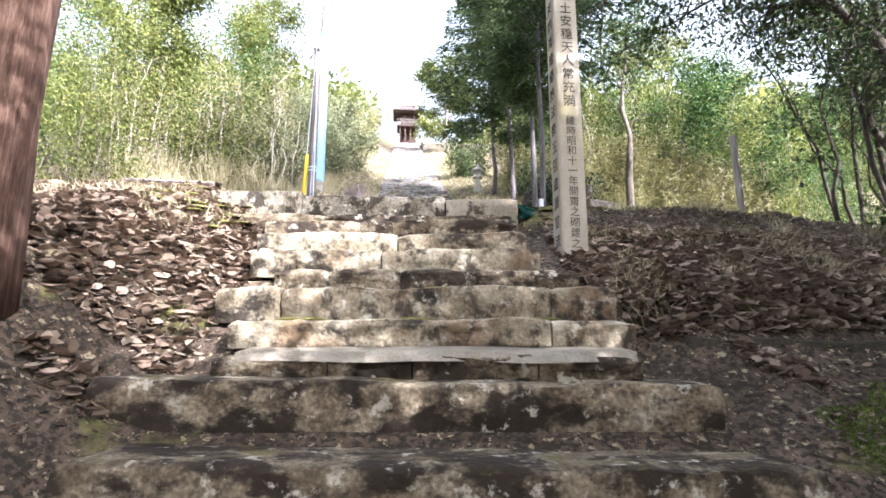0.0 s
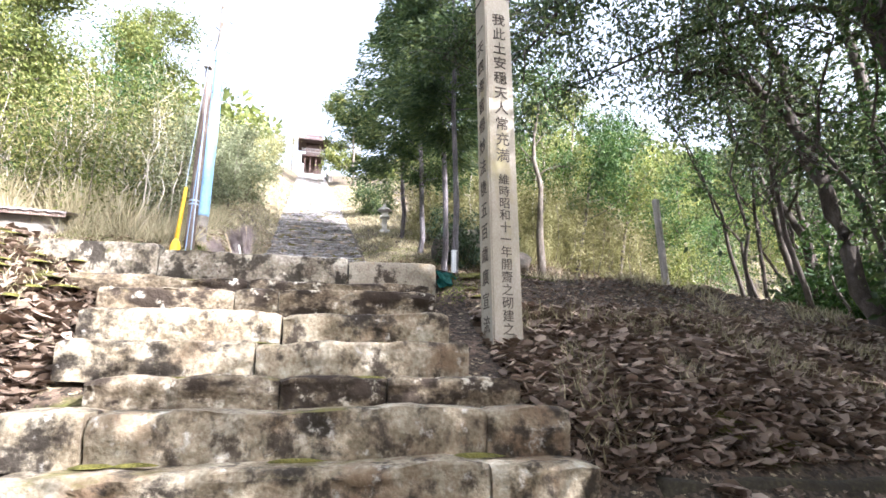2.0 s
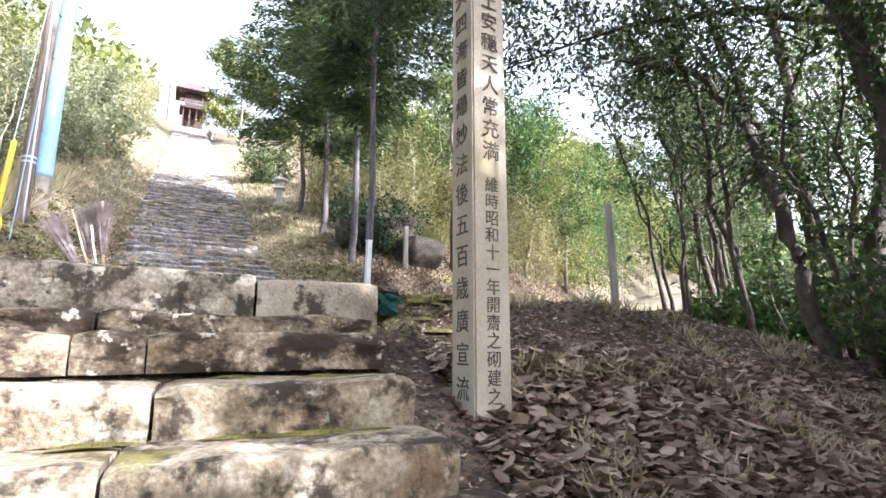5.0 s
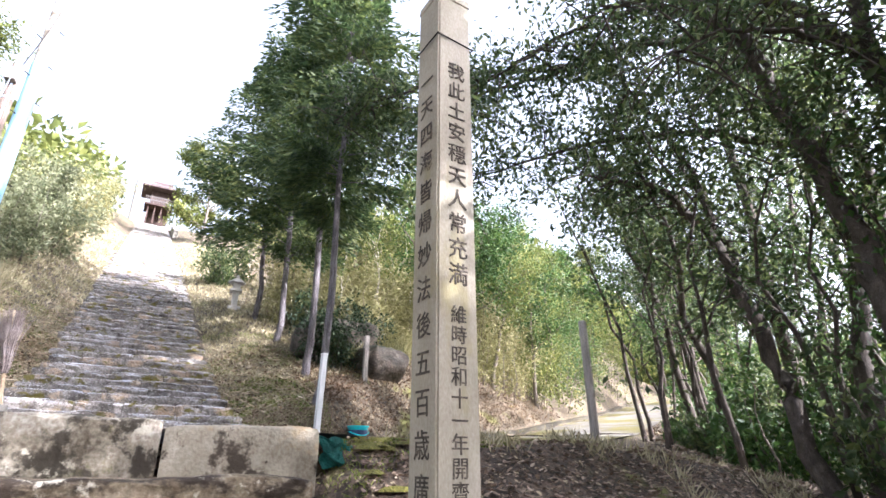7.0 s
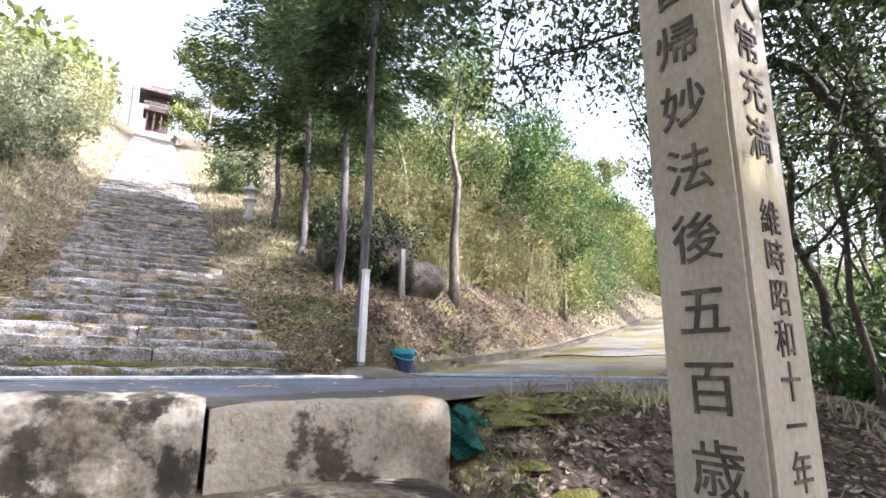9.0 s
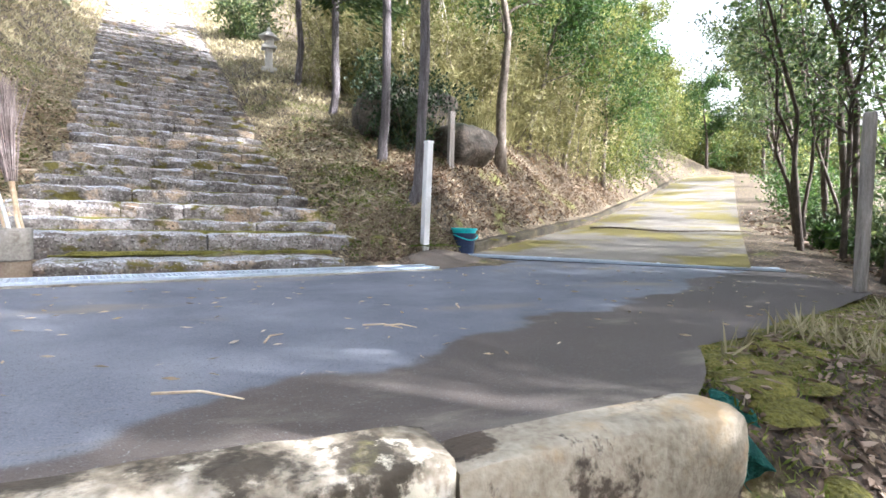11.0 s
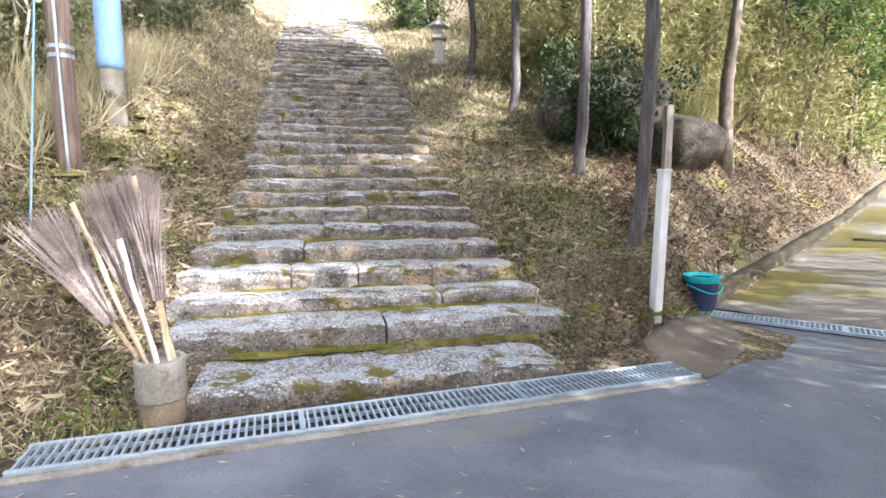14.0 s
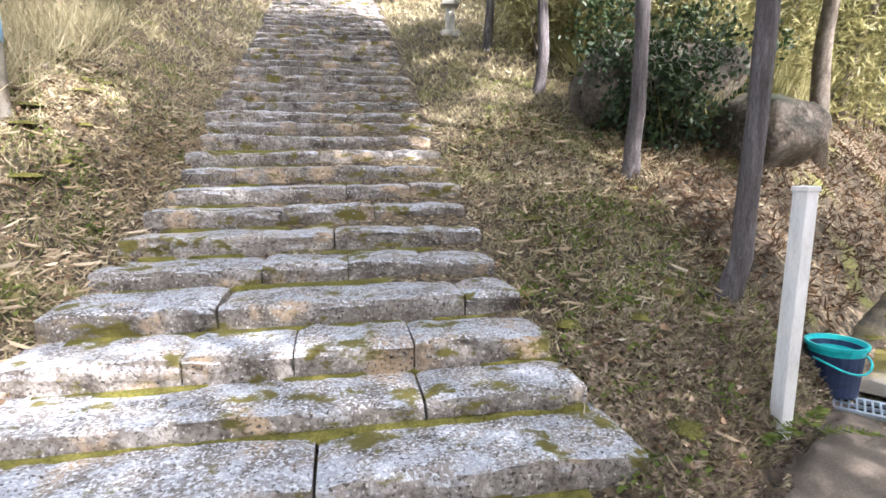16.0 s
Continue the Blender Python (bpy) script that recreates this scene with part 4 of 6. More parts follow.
for k, (x, y, r, h) in enumerate([(9.2, 10.2, 0.35, 0.5), (10.9, 11.0, 0.4, 0.6), (12.7, 12.0, 0.6, 0.9), (14.3, 13.6, 0.9, 1.4), (9.4, 8.4, 0.9, 1.4), (12.0, 10.4, 1.2, 2.0), (16.6, 15.2, 1.1, 1.7), (20, 17.6, 1.2, 2.0), (8.0, 5.0, 1.0, 1.5), (7.4, 3.2, 1.0, 1.4), (12, 7, 1.6, 2.8), (11, 4, 1.6, 2.8), (14.5, 9.5, 1.8, 3.2), (17.5, 12.5, 1.8, 3.2), (22, 16, 2, 3.5), (10, 1, 1.6, 2.6)]):
    shrub("understorey_bush", "dark green understorey bush, some added unseen for shade", x, y, r, h, 700 + k, 1900, 0.12, F_mid if k % 3 == 0 else F_dark, 9, 0.45, "understorey below the lane")
litter("leaf_litter", "brown leaf litter under the evergreens", scatter(6000, 5.0, 18, 1, 16, lambda x, y: (branch(x, y)[1] > ROAD_W + 0.1 or branch(x, y)[0] < -2) and y < 7 + max(0, x - 5), 40), 0.12, 0.055, F_litter, 41, 0.03, 0.3)



def arching(label, paths, seed, leaves, droop=0.35, size=0.10):
    """An evergreen built on given limb lines (x, y, z, radius), with twigs and hanging leaves on them."""
    rng, nr = random.Random(seed), np.random.default_rng(seed)
    verts, faces, pts = [], [], []
    for path in paths:
        fine = []
        for a, b in zip(path, path[1:]):
            for k in range(4):
                f = k / 4
                q = [u + (w - u) * f for u, w in zip(a, b)]
                fine.append((q[0] + rng.gauss(0, 0.03), q[1] + rng.gauss(0, 0.03), q[2] + rng.gauss(0, 0.03), q[3]))
        fine.append(path[-1])
        tube(verts, faces, [q[:3] for q in fine], [q[3] for q in fine], 9, 0.25)
        for q in fine[len(fine) // 3:]:
            for _ in range(3):
                d = Vector((rng.gauss(0, 1), rng.gauss(0, 1), rng.gauss(0.1, 0.5))).normalized()
                ln = rng.uniform(0.5, 1.5)
                tw = [Vector(q[:3]) + d * (ln * f) + Vector((rng.gauss(0, 0.04), rng.gauss(0, 0.04), -0.25 * ln * f * f)) for f in (0, 0.3, 0.6, 1.0)]
                tube(verts, faces, tw, [0.018, 0.013, 0.009, 0.004], 4)
                pts += tw[1:] + [tw[2].lerp(tw[3], 0.5)]
    top = tagged(empty("evergreen_tree", 0, 0, 0), label, "tree", "evergreens below the lane")
    mesh_object("trunk", verts, faces, M_darkbark, True, top)
    p = np.array([tuple(v_) for v_ in pts])
    some = nr.choice(len(p), int(len(p) * 0.42), replace=False)
    pick = some[nr.integers(0, len(some), leaves)]
    c = p[pick] + nr.normal(size=(leaves, 3)) * 0.20
    c[:, 2] -= np.abs(nr.normal(size=leaves)) * 0.12
    d = nr.normal(size=(leaves, 3)) * 0.6 + np.array([0, 0, -droop])
    leaf_object("crown", c, d, size, size * 0.42, F_dark, top, rng=nr)
    return top


arching("dark evergreen with a great limb arching over the road", [
    [(6.15, 5.75, -1.1, 0.12), (6.9, 5.9, 0.9, 0.105), (7.7, 6.0, 2.8, 0.10), (8.1, 6.2, 4.2, 0.12), (8.35, 6.5, 5.4, 0.11), (8.1, 6.9, 6.4, 0.10), (7.2, 7.4, 6.9, 0.085), (6.1, 7.9, 6.7, 0.07), (5.4, 8.4, 6.3, 0.05), (4.5, 8.9, 6.0, 0.03), (3.6, 9.3, 5.6, 0.012)],
    [(8.2, 6.6, 5.9, 0.08), (7.0, 6.6, 6.6, 0.06), (5.6, 6.9, 6.5, 0.045), (4.4, 7.6, 5.9, 0.03), (3.4, 8.2, 5.0, 0.02), (2.9, 8.5, 4.3, 0.01)],
    [(5.4, 8.4, 6.3, 0.05), (4.3, 9.3, 6.5, 0.035), (3.2, 10.0, 6.3, 0.025), (2.5, 10.4, 6.0, 0.018), (1.9, 10.7, 5.5, 0.01)],
    [(8.1, 6.2, 4.2, 0.08), (7.2, 7.2, 4.8, 0.06), (6.0, 8.2, 4.9, 0.04), (4.8, 9.3, 4.7, 0.02), (3.8, 9.9, 4.3, 0.01)],
], 91, 13000, size=0.115)
arching("crooked evergreen leaning over the bank", [
    [(6.30, 6.1, -1.2, 0.12), (6.25, 6.4, 0.4, 0.10), (6.3, 6.7, 1.55, 0.09), (6.38, 7.0, 2.7, 0.075), (6.05, 7.3, 3.45, 0.06), (5.65, 7.6, 3.7, 0.045), (5.0, 7.9, 3.8, 0.02)],
    [(6.38, 7.0, 2.7, 0.06), (6.7, 7.3, 3.9, 0.05), (6.5, 7.7, 5.2, 0.04), (6.0, 8.0, 6.2, 0.02)],
    [(6.3, 6.7, 1.55, 0.05), (7.0, 7.2, 2.6, 0.04), (7.4, 7.8, 4.0, 0.03), (7.3, 8.2, 5.4, 0.015)],
], 92, 3500, size=0.115)
arching("thick dark evergreen trunk at the edge of the bank", [
    [(5.75, 4.9, -1.7, 0.15), (6.0, 5.15, 1.2, 0.12), (6.2, 5.4, 2.7, 0.11), (6.25, 5.6, 3.7, 0.10), (6.0, 5.8, 5.0, 0.10), (5.4, 6.2, 6.2, 0.07), (4.6, 6.8, 6.8, 0.03)],
    [(6.2, 5.4, 2.7, 0.09), (6.9, 5.9, 3.9, 0.07), (7.3, 6.2, 5.4, 0.05), (7.2, 6.6, 6.8, 0.02)],
], 93, 4000, size=0.115)
arching("dark evergreen spreading over the bank and the pillar", [
    [(7.3, 3.6, -1.7, 0.16), (7.1, 4.0, 0.8, 0.13), (6.8, 4.4, 2.8, 0.11), (6.3, 4.8, 4.2, 0.09), (5.6, 5.2, 5.0, 0.06), (4.8, 5.7, 5.2, 0.04), (4.0, 6.2, 5.0, 0.015)],
    [(6.8, 4.4, 2.8, 0.07), (6.2, 4.6, 3.7, 0.055), (5.5, 4.9, 4.1, 0.04), (4.8, 5.2, 4.1, 0.025), (4.2, 5.6, 3.9, 0.01)],
    [(6.3, 4.8, 4.2, 0.06), (6.4, 5.6, 5.4, 0.05), (6.2, 6.4, 6.3, 0.035), (5.6, 7.0, 6.8, 0.015)],
], 94, 4200, size=0.105)

for k in range(14):
    s_, w_ = 40 + 14 * random.random(), random.uniform(-7, 10)
    if -1 < w_ < ROAD_W + 1 and s_ < 49:
        s_ += 10
    p = RL + RD * s_ + Vector((RD.y, -RD.x)) * w_
    shrub("thicket_bush", "pale sunlit bush where the lane bends away", p.x, p.y, 2.0, 5.0, 760 + k, 2500, 0.28, F_bright, 8, 0.45, "bushes at the far end of the lane")

for k, (s_, w_, h) in enumerate([(26, 5.6, 9), (32, 6.2, 10), (38, 5.4, 10), (30, -3.2, 8), (37, -3.0, 9), (45, 1.5, 9), (44, 6.5, 11)]):
    p = RL + RD * s_ + Vector((RD.y, -RD.x)) * w_
    tree("broadleaf_tree", "tall green tree leaning over the far end of the lane", (p.x, p.y, ground_z(p.x, p.y)), h, (0.3 if w_ < 0 else -0.9, 0.4), 0.14, 13, 3.0, 780 + k, 6000, 0.24, F_mid if k % 2 else F_bright, M_darkbark, "tree", "trees at the far end of the lane", start=0.2)

# evergreens and bushes on the slope, added out of view to shade the steps
for k, (x, y, h, lx, ly, n) in enumerate([(7.4, 2.9, 9.0, -1.3, 0.5, 11000), (6.4, 3.6, 8.0, -0.6, 0.2, 9500), (8.4, 2.6, 9.5, -0.8, 0.6, 9500), (6.6, -0.1, 9.0, 0.0, 0.2, 13000), (2.9, -1.9, 5.0, 0.2, 0.0, 9000), (4.6, -0.6, 4.8, -0.4, -0.2, 9000)]):
    tree("evergreen_tree", "dense dark evergreen added out of view to shade the steps", (x, y, ground_z(x, y)), h, (lx, ly), 0.12, 12, 2.0, 840 + k, n, 0.125, F_dark, M_darkbark, "tree", "evergreens below the lane", puff=0.22, clump=0.6, start=0.45, wob=0.2)
# tall evergreens added further down the slope, mostly unseen, whose crowns shade the road and the foot of the upper
# flight
for k, (x, y, h, n) in enumerate([(6.4, 1.6, 12.5, 8000), (8.6, 3.4, 13.5, 8000), (8.8, 6.0, 13.5, 7000), (9.6, 8.2, 13.5, 4500), (5.3, 0.1, 11.2, 9000), (5.6, 3.4, 15.0, 7000), (6.6, 4.6, 15.5, 6000)]):
    tree("evergreen_tree", "tall dark high-crowned evergreen added mostly out of view for shade", (x, y, ground_z(x, y)), h, (-0.6, 0.1), 0.14, 13, 1.7 if k == 4 else 2.6, 860 + k, n, 0.15, F_dark, M_darkbark, "tree", "evergreens below the lane", puff=0.26, clump=0.5, start=0.62 if k != 4 else 0.76, up=0.5 if k != 4 else 0.9, wob=0.2)
# undergrowth that meets the ground at the edge of the wood
for k, (x, y, r, h) in enumerate([(6.0, 4.6, 0.8, 1.3), (6.6, 5.5, 0.9, 1.6), (7.2, 6.6, 0.9, 1.7), (5.6, 3.6, 0.8, 1.2), (7.6, 7.6, 0.7, 1.2), (8.4, 8.9, 0.6, 1.0)]):
    shrub("understorey_bush", "leafy green undergrowth at the edge of the wood", x, y, r, h, 900 + k, 1500, 0.12, F_dark if k % 2 else F_mid, 9, 0.45, "understorey below the lane")
# bushes added out of view, to keep the sun off the right bank
for k, (x, y, r, h) in enumerate([(5.9, 1.6, 1.1, 2.8), (6.3, 2.6, 1.1, 2.8), (7.2, 0.9, 1.2, 3.0), (5.2, 0.3, 1.2, 2.8)]):
    shrub("understorey_bush", "dark green understorey bush, some added unseen for shade", x, y, r, h, 720 + k, 2600, 0.12, F_dark, 9, 0.45, "understorey below the lane")

# woods on the far hills
nr = np.random.default_rng(77)
pc = []
for _ in range(1900):
    x, y = random.uniform(-90, 90), random.uniform(36, 120)
    s_, w_ = branch(x, y)
    if -4.2 - max(0, (y - 30)) * 0.04 < x - stair_mid(y) < 9.5 or (-4 < w_ < ROAD_W + 3 and s_ < 52):
        continue
    r = random.uniform(1.4, 3.2)
    z = ground_z(x, y)
    q = nr.normal(size=(70, 3))
    q /= np.linalg.norm(q, axis=1, keepdims=True)
    pc.append(np.array([x, y, z + r * 1.1]) + q * r * nr.uniform(0.6, 1.05, (70, 1)) * np.array([1, 1, 1.25]))
pc = np.concatenate(pc)
tagged(leaf_object("far_woods", pc, nr.normal(size=pc.shape), 0.85, 0.5, F_bright, rng=nr), "sunlit mixed woods covering the far hillside", "woods", kind="stuff")

# ---- things on the lower flight ----
STELE = pose(1.185, 5.105, -0.95, 0, 0, 6.6)
stele = tagged(new("stone_stele"), "tall square granite pillar carved with black characters", "stone pillar")
stele.matrix_world = STELE
A = 0.262
bm = bmesh.new()
for (z, k) in ((-0.3, 1.03), (0.0, 1.02), (1.5, 1.0), (3.72, 0.96)):
    for cx, cy in ((0, 0), (A, 0), (A, A), (0, A)):
        bm.verts.new(((cx - A / 2) * k + A / 2, (cy - A / 2) * k + A / 2, z))
bm.verts.ensure_lookup_table()
for r in range(3):
    for k in range(4):
        bm.faces.new([bm.verts[i] for i in (r * 4 + k, r * 4 + (k + 1) % 4, r * 4 + 4 + (k + 1) % 4, r * 4 + 4 + k)])
bm.faces.new([bm.verts[12 + k] for k in range(4)])
bmesh.ops.bevel(bm, geom=bm.edges[:], offset=0.012, segments=2, affect="EDGES")
part("shaft", bm, M_stele, stele)
bm = bmesh.new()
for z, k in ((3.723, 0.97), (3.78, 0.93), (3.90, 0.05)):
    for cx, cy in ((0, 0), (A, 0), (A, A), (0, A)):
        bm.verts.new(((cx - A / 2) * k + A / 2, (cy - A / 2) * k + A / 2, z))
bm.verts.ensure_lookup_table()
for r in range(2):
    for k in range(4):
        bm.faces.new([bm.verts[i] for i in (r * 4 + k, r * 4 + (k + 1) % 4, r * 4 + 4 + (k + 1) % 4, r * 4 + 4 + k)])
bm.faces.new([bm.verts[k] for k in range(4)][::-1])
bm.faces.new([bm.verts[8 + k] for k in range(4)])
part("cap", bm, M_stele, stele, "pyramidal stone cap")


def glyph(ch, size, m, parent, mat=M_ink, wide=1.0):
    cu = bpy.data.curves.new("character", "FONT")
    cu.body, cu.size, cu.align_x, cu.align_y, cu.extrude, cu.resolution_u = ch, size, "CENTER", "CENTER", 0.0015, 2
    cu.offset = size * 0.004
    tmp = bpy.data.objects.new("character", cu)
    scene.collection.objects.link(tmp)
    me = bpy.data.meshes.new_from_object(tmp.evaluated_get(bpy.context.evaluated_depsgraph_get()))
    bpy.data.objects.remove(tmp)
    me.materials.append(mat)
    ob = new("character", me)
    ob.parent = parent
    ob.matrix_local = m @ Matrix.Diagonal((wide, 1, 1, 1))
    return ob


def column(text, tops, bottoms, face, size):
    count = len(text)
    for i, ch in enumerate(text):
        z = tops + (bottoms - tops) * i / (count - 1) + 0.95
        if face == "right":
            glyph(ch, size, pose(A / 2 + 0.004, -0.003, z, 90, 0, 0), stele)
        else:
            glyph(ch, size, pose(-0.003, A / 2, z, 90, 0, -90), stele)


vs, fs = [], []
tube(vs, fs, [(-0.006, -0.006, 3.36), (A + 0.006, -0.006, 3.35), (A + 0.006, A + 0.006, 3.36), (-0.006, A + 0.006, 3.36), (-0.006, -0.006, 3.365)], [0.006] * 5, 5)
mesh_object("wire", vs, fs, M_pit, True, stele, "dark wire tied round the pillar")
column("我此土安穏天人常充満", 2.15, 0.775, "right", 0.135)
column("維時昭和十一年開齋之砌建之", 0.55, -0.74, "right", 0.105)
column("一天四海皆帰妙法後五百歳廣宣流", 2.10, -0.70, "left", 0.15)

# ---- posts, poles and small built things ----
def round_post(name, label, x, y, z, h, r, mat, lean=(0, 0), cap=None, group="", square=False):
    top = tagged(empty(name, x, y, z), label, "post", group)
    if square:
        bm = box_bm(2 * r, 2 * r, h, 0.008, (0, 0, -0.15))
    else:
        bm = lathe_bm([(r * 1.02, -0.15), (r, 0.1), (r * 0.98, h * 0.6), (r * 0.96, h - 0.02), (r * 0.85, h)], 14)
    for v_ in bm.verts:
        f = v_.co.z / h
        v_.co.x += lean[0] * f
        v_.co.y += lean[1] * f
    part("shaft", bm, mat, top, smooth=not square)
    if cap:
        part("cap", lathe_bm([(r * 1.15, h - 0.06), (r * 1.15, h + 0.01), (r * 0.9, h + 0.02)], 14), cap, top)
    return top


white_post = round_post("white_post", "white painted square post with worn cap at the lane corner", 2.145, 11.27, 0.225, 1.38, 0.042, M_white, (0.03, 0), square=True)
white_post.rotation_euler = (0, 0, radians(12))
part("cap", box_bm(0.096, 0.096, 0.03, 0.006, (0.027, 0, 1.215)), M_white, white_post, "worn flat cap")
round_post("grey_post", "weathered grey wooden post beside the lane", 4.52, 7.72, 0.0, 1.47, 0.052, M_greywood, (-0.03, 0))
round_post("wooden_stake", "square brown wooden stake in front of the boulder", 3.74, 13.86, 1.36, 1.22, 0.050, M_greywood, (0, 0), square=True)

# utility poles
p1 = tagged(empty("utility_pole", -3.22, 12.42, 1.5), "weathered brown wooden utility pole with cable clamps", "utility pole")
part("shaft", lathe_bm([(0.105, -0.3), (0.10, 0.5), (0.092, 3), (0.085, 4.6)], 16), M_pole, p1, smooth=True)
for z in (1.0, 1.08, 3.9, 4.35):
    part("clamp", lathe_bm([(0.101 - z * 0.003, z), (0.107 - z * 0.003, z), (0.107 - z * 0.003, z + 0.035), (0.101 - z * 0.003, z + 0.035)], 16), M_steel, p1, "steel band")
part("terminal_box", box_bm(0.16, 0.14, 0.22, 0.01, (0.0, -0.15, 4.2)), M_greywood, p1, "grey terminal box")
p2 = tagged(empty("utility_pole", -3.40, 13.85, 1.97), "tall concrete utility pole wrapped in a blue sheath", "utility pole")
part("shaft", lathe_bm([(0.138, -0.3), (0.135, 0.75), (0.10, 9.5)], 20), M_concrete, p2, smooth=True)
part("sheath", lathe_bm([(0.142, 0.72), (0.144, 0.80), (0.125, 5.2), (0.12, 5.22)], 20), M_blue, p2, "pale blue plastic sheath", smooth=True)
for i in range(9):
    a = (0.9, -2.1)[i % 2]
    bm = lathe_bm([(0.012, 0.0), (0.012, 0.16)], 6)
    ob = part("step_bolt", bm, M_pit, p2)
    ob.matrix_local = pose(0.105 * math.cos(a), 0.105 * math.sin(a), 2.6 + 0.45 * i, 0, 90, math.degrees(a))
for z, ln in ((7.6, 1.5), (8.5, 1.5)):
    part("crossarm", box_bm(ln, 0.08, 0.08, 0.005, (0, -0.18, z)), M_steel, p2)


def cable(name, label, a, b, sag, r=0.012, mat=M_pit, category="cable"):
    vs, fs = [], []
    a, b = Vector(a), Vector(b)
    path = [a.lerp(b, f) - Vector((0, 0, 4 * sag * f * (1 - f))) for f in np.linspace(0, 1, 14)]
    tube(vs, fs, path, [r] * 14, 5)
    return tagged(mesh_object(name, vs, fs, mat, True), label, category)


cable("cable", "grey cable strapped down the wooden pole", (-3.10, 12.15, 1.4), (-3.16, 12.2, 5.6), 0.0, 0.015, M_steel)
cable("cable", "thin drop cable between the two poles", (-3.22, 12.2, 5.6), (-3.3, 13.7, 8.5), 0.15, 0.010)
cable("guy_wire", "thin steel guy wire of the wooden pole", (-2.72, 9.75, 0.25), (-3.2, 12.2, 5.7), 0.0, 0.008, M_steel, "guy wire")
cable("wire", "thin blue wire along the wooden pole", (-2.95, 11.2, 0.7), (-3.12, 12.15, 4.4), 0.05, 0.008, M_blue, "wire")
guard = tagged(empty("guy_guard", -2.70, 9.80, 0.18), "yellow plastic guy wire guard with a bulged sleeve", "guy guard")
gdir = (Vector((-3.2, 12.2, 5.7)) - Vector((-2.72, 9.75, 0.25))).normalized()
guard.matrix_world = Matrix.Translation((-2.715, 9.775, 0.30)) @ gdir.to_track_quat("Z", "Y").to_matrix().to_4x4()
part("sleeve", lathe_bm([(0.034, 0.9), (0.034, 2.15), (0.024, 2.17)], 14), M_yellow, guard, smooth=True)
part("bulb", lathe_bm([(0.022, 0.0), (0.024, 0.42), (0.075, 0.62), (0.082, 0.80), (0.060, 0.9), (0.034, 0.96)], 16), M_yellow, guard, smooth=True)

# tin-roofed box on the left bank
hut = tagged(empty("small_shed", -6.55, 12.6, 1.22, 8), "low grey shed with a rusty corrugated tin roof", "shed")
part("wall", box_bm(1.75, 1.1, 1.0, 0.01, (0, 0, -0.2)), M_concrete, hut)
bm = bmesh.new()
cols = 40
rows = []
for j, (yy, zz) in enumerate(((-0.75, 0.86), (-0.75, 0.885), (0.7, 1.24), (0.7, 1.215))):
    rows.append([bm.verts.new((-1.05 + 2.1 * i / cols, yy, zz + 0.014 * math.sin(i * 1.57))) for i in range(cols + 1)])
for a, b in ((0, 1), (1, 2), (2, 3), (3, 0)):
    for i in range(cols):
        bm.faces.new((rows[a][i], rows[a][i + 1], rows[b][i + 1], rows[b][i]))
part("roof", bm, M_tin, hut, "rusty corrugated tin roof")
part("fascia", box_bm(2.06, 0.03, 0.09, 0.004, (0, -0.70, 0.78)), M_pole, hut)


# drain gratings
def grating(label, ax, ay, bx_, by_, width, z):
    a, b = Vector((ax, ay, z)), Vector((bx_, by_, z))
    length = (b - a).length
    turn = math.degrees(math.atan2(by_ - ay, bx_ - ax))
    top = tagged(empty("drain_grating", ax, ay, z, turn), label, "drain grating")
    part("channel", box_bm(length, width, 0.006, 0, (length / 2, 0, -0.008)), M_pit, top, "dark drain channel")
    for s in (-1, 1):
        part("edge_bar", box_bm(length, 0.028, 0.03, 0.004, (length / 2, s * (width / 2 - 0.012), 0)), M_steel, top)
    part("middle_bar", box_bm(length, 0.01, 0.022, 0, (length / 2, 0, 0.004)), M_steel, top)
    bar = box_bm(0.012, width - 0.04, 0.024, 0, (0, 0, 0.002))
    me = bpy.data.meshes.new("cross_bar")
    bar.to_mesh(me)
    bar.free()
    me.materials.append(M_steel)
    count = int(length / 0.04)
    for i in range(count):
        ob = new("cross_bar", me)
        ob.parent = top
        ob.matrix_local = pose(0.02 + i * length / count, 0, 0)
    n_join = int(length)
    for i in range(1, n_join):
        part("joint_bar", box_bm(0.03, width - 0.03, 0.028, 0, (i * length / n_join, 0, 0.002)), M_steel, top)
    return top


grating("galvanised drain grating along the foot of the stairway", -2.12, 9.54, 1.77, 10.22, 0.29, 0.014)
grating("galvanised drain grating across the foot of the lane", 2.80, 11.83, 5.72, 9.10, 0.26, 0.02)
edge = []
for i in range(41):
    f = i / 40
    for off, zz in ((0.12, 0.0), (0.12, 0.014), (0.18, 0.012), (0.18, 0.0)):
        edge.append((-2.12 + 3.89 * f + off * 0.17, 9.51 + 0.68 * f - off, zz + 0.008))
mesh_ = mesh_object("drain_edging", edge, [(i * 4 + a, i * 4 + 4 + a, i * 4 + 5 + a, i * 4 + 1 + a) for i in range(40) for a in range(3)], M_concrete)
tagged(mesh_, "narrow cement edging beside the drain grating", "edging", kind="structure")

# pot with brooms
POT = (-1.60, 9.93, 0.01)
pot = tagged(empty("pipe_pot", *POT), "short upright grey concrete pipe holding brooms", "pot")
part("base", lathe_bm([(0.116, 0.0), (0.121, 0.015), (0.122, 0.14), (0.10, 0.142)], 28), M_potbase, pot, "brown earth-stained lower band", smooth=False)
part("body", lathe_bm([(0.122, 0.143), (0.130, 0.150), (0.130, 0.35), (0.124, 0.345), (0.10, 0.345), (0.10, 0.34), (0.10, 0.15)], 28), M_concrete, pot, smooth=False)
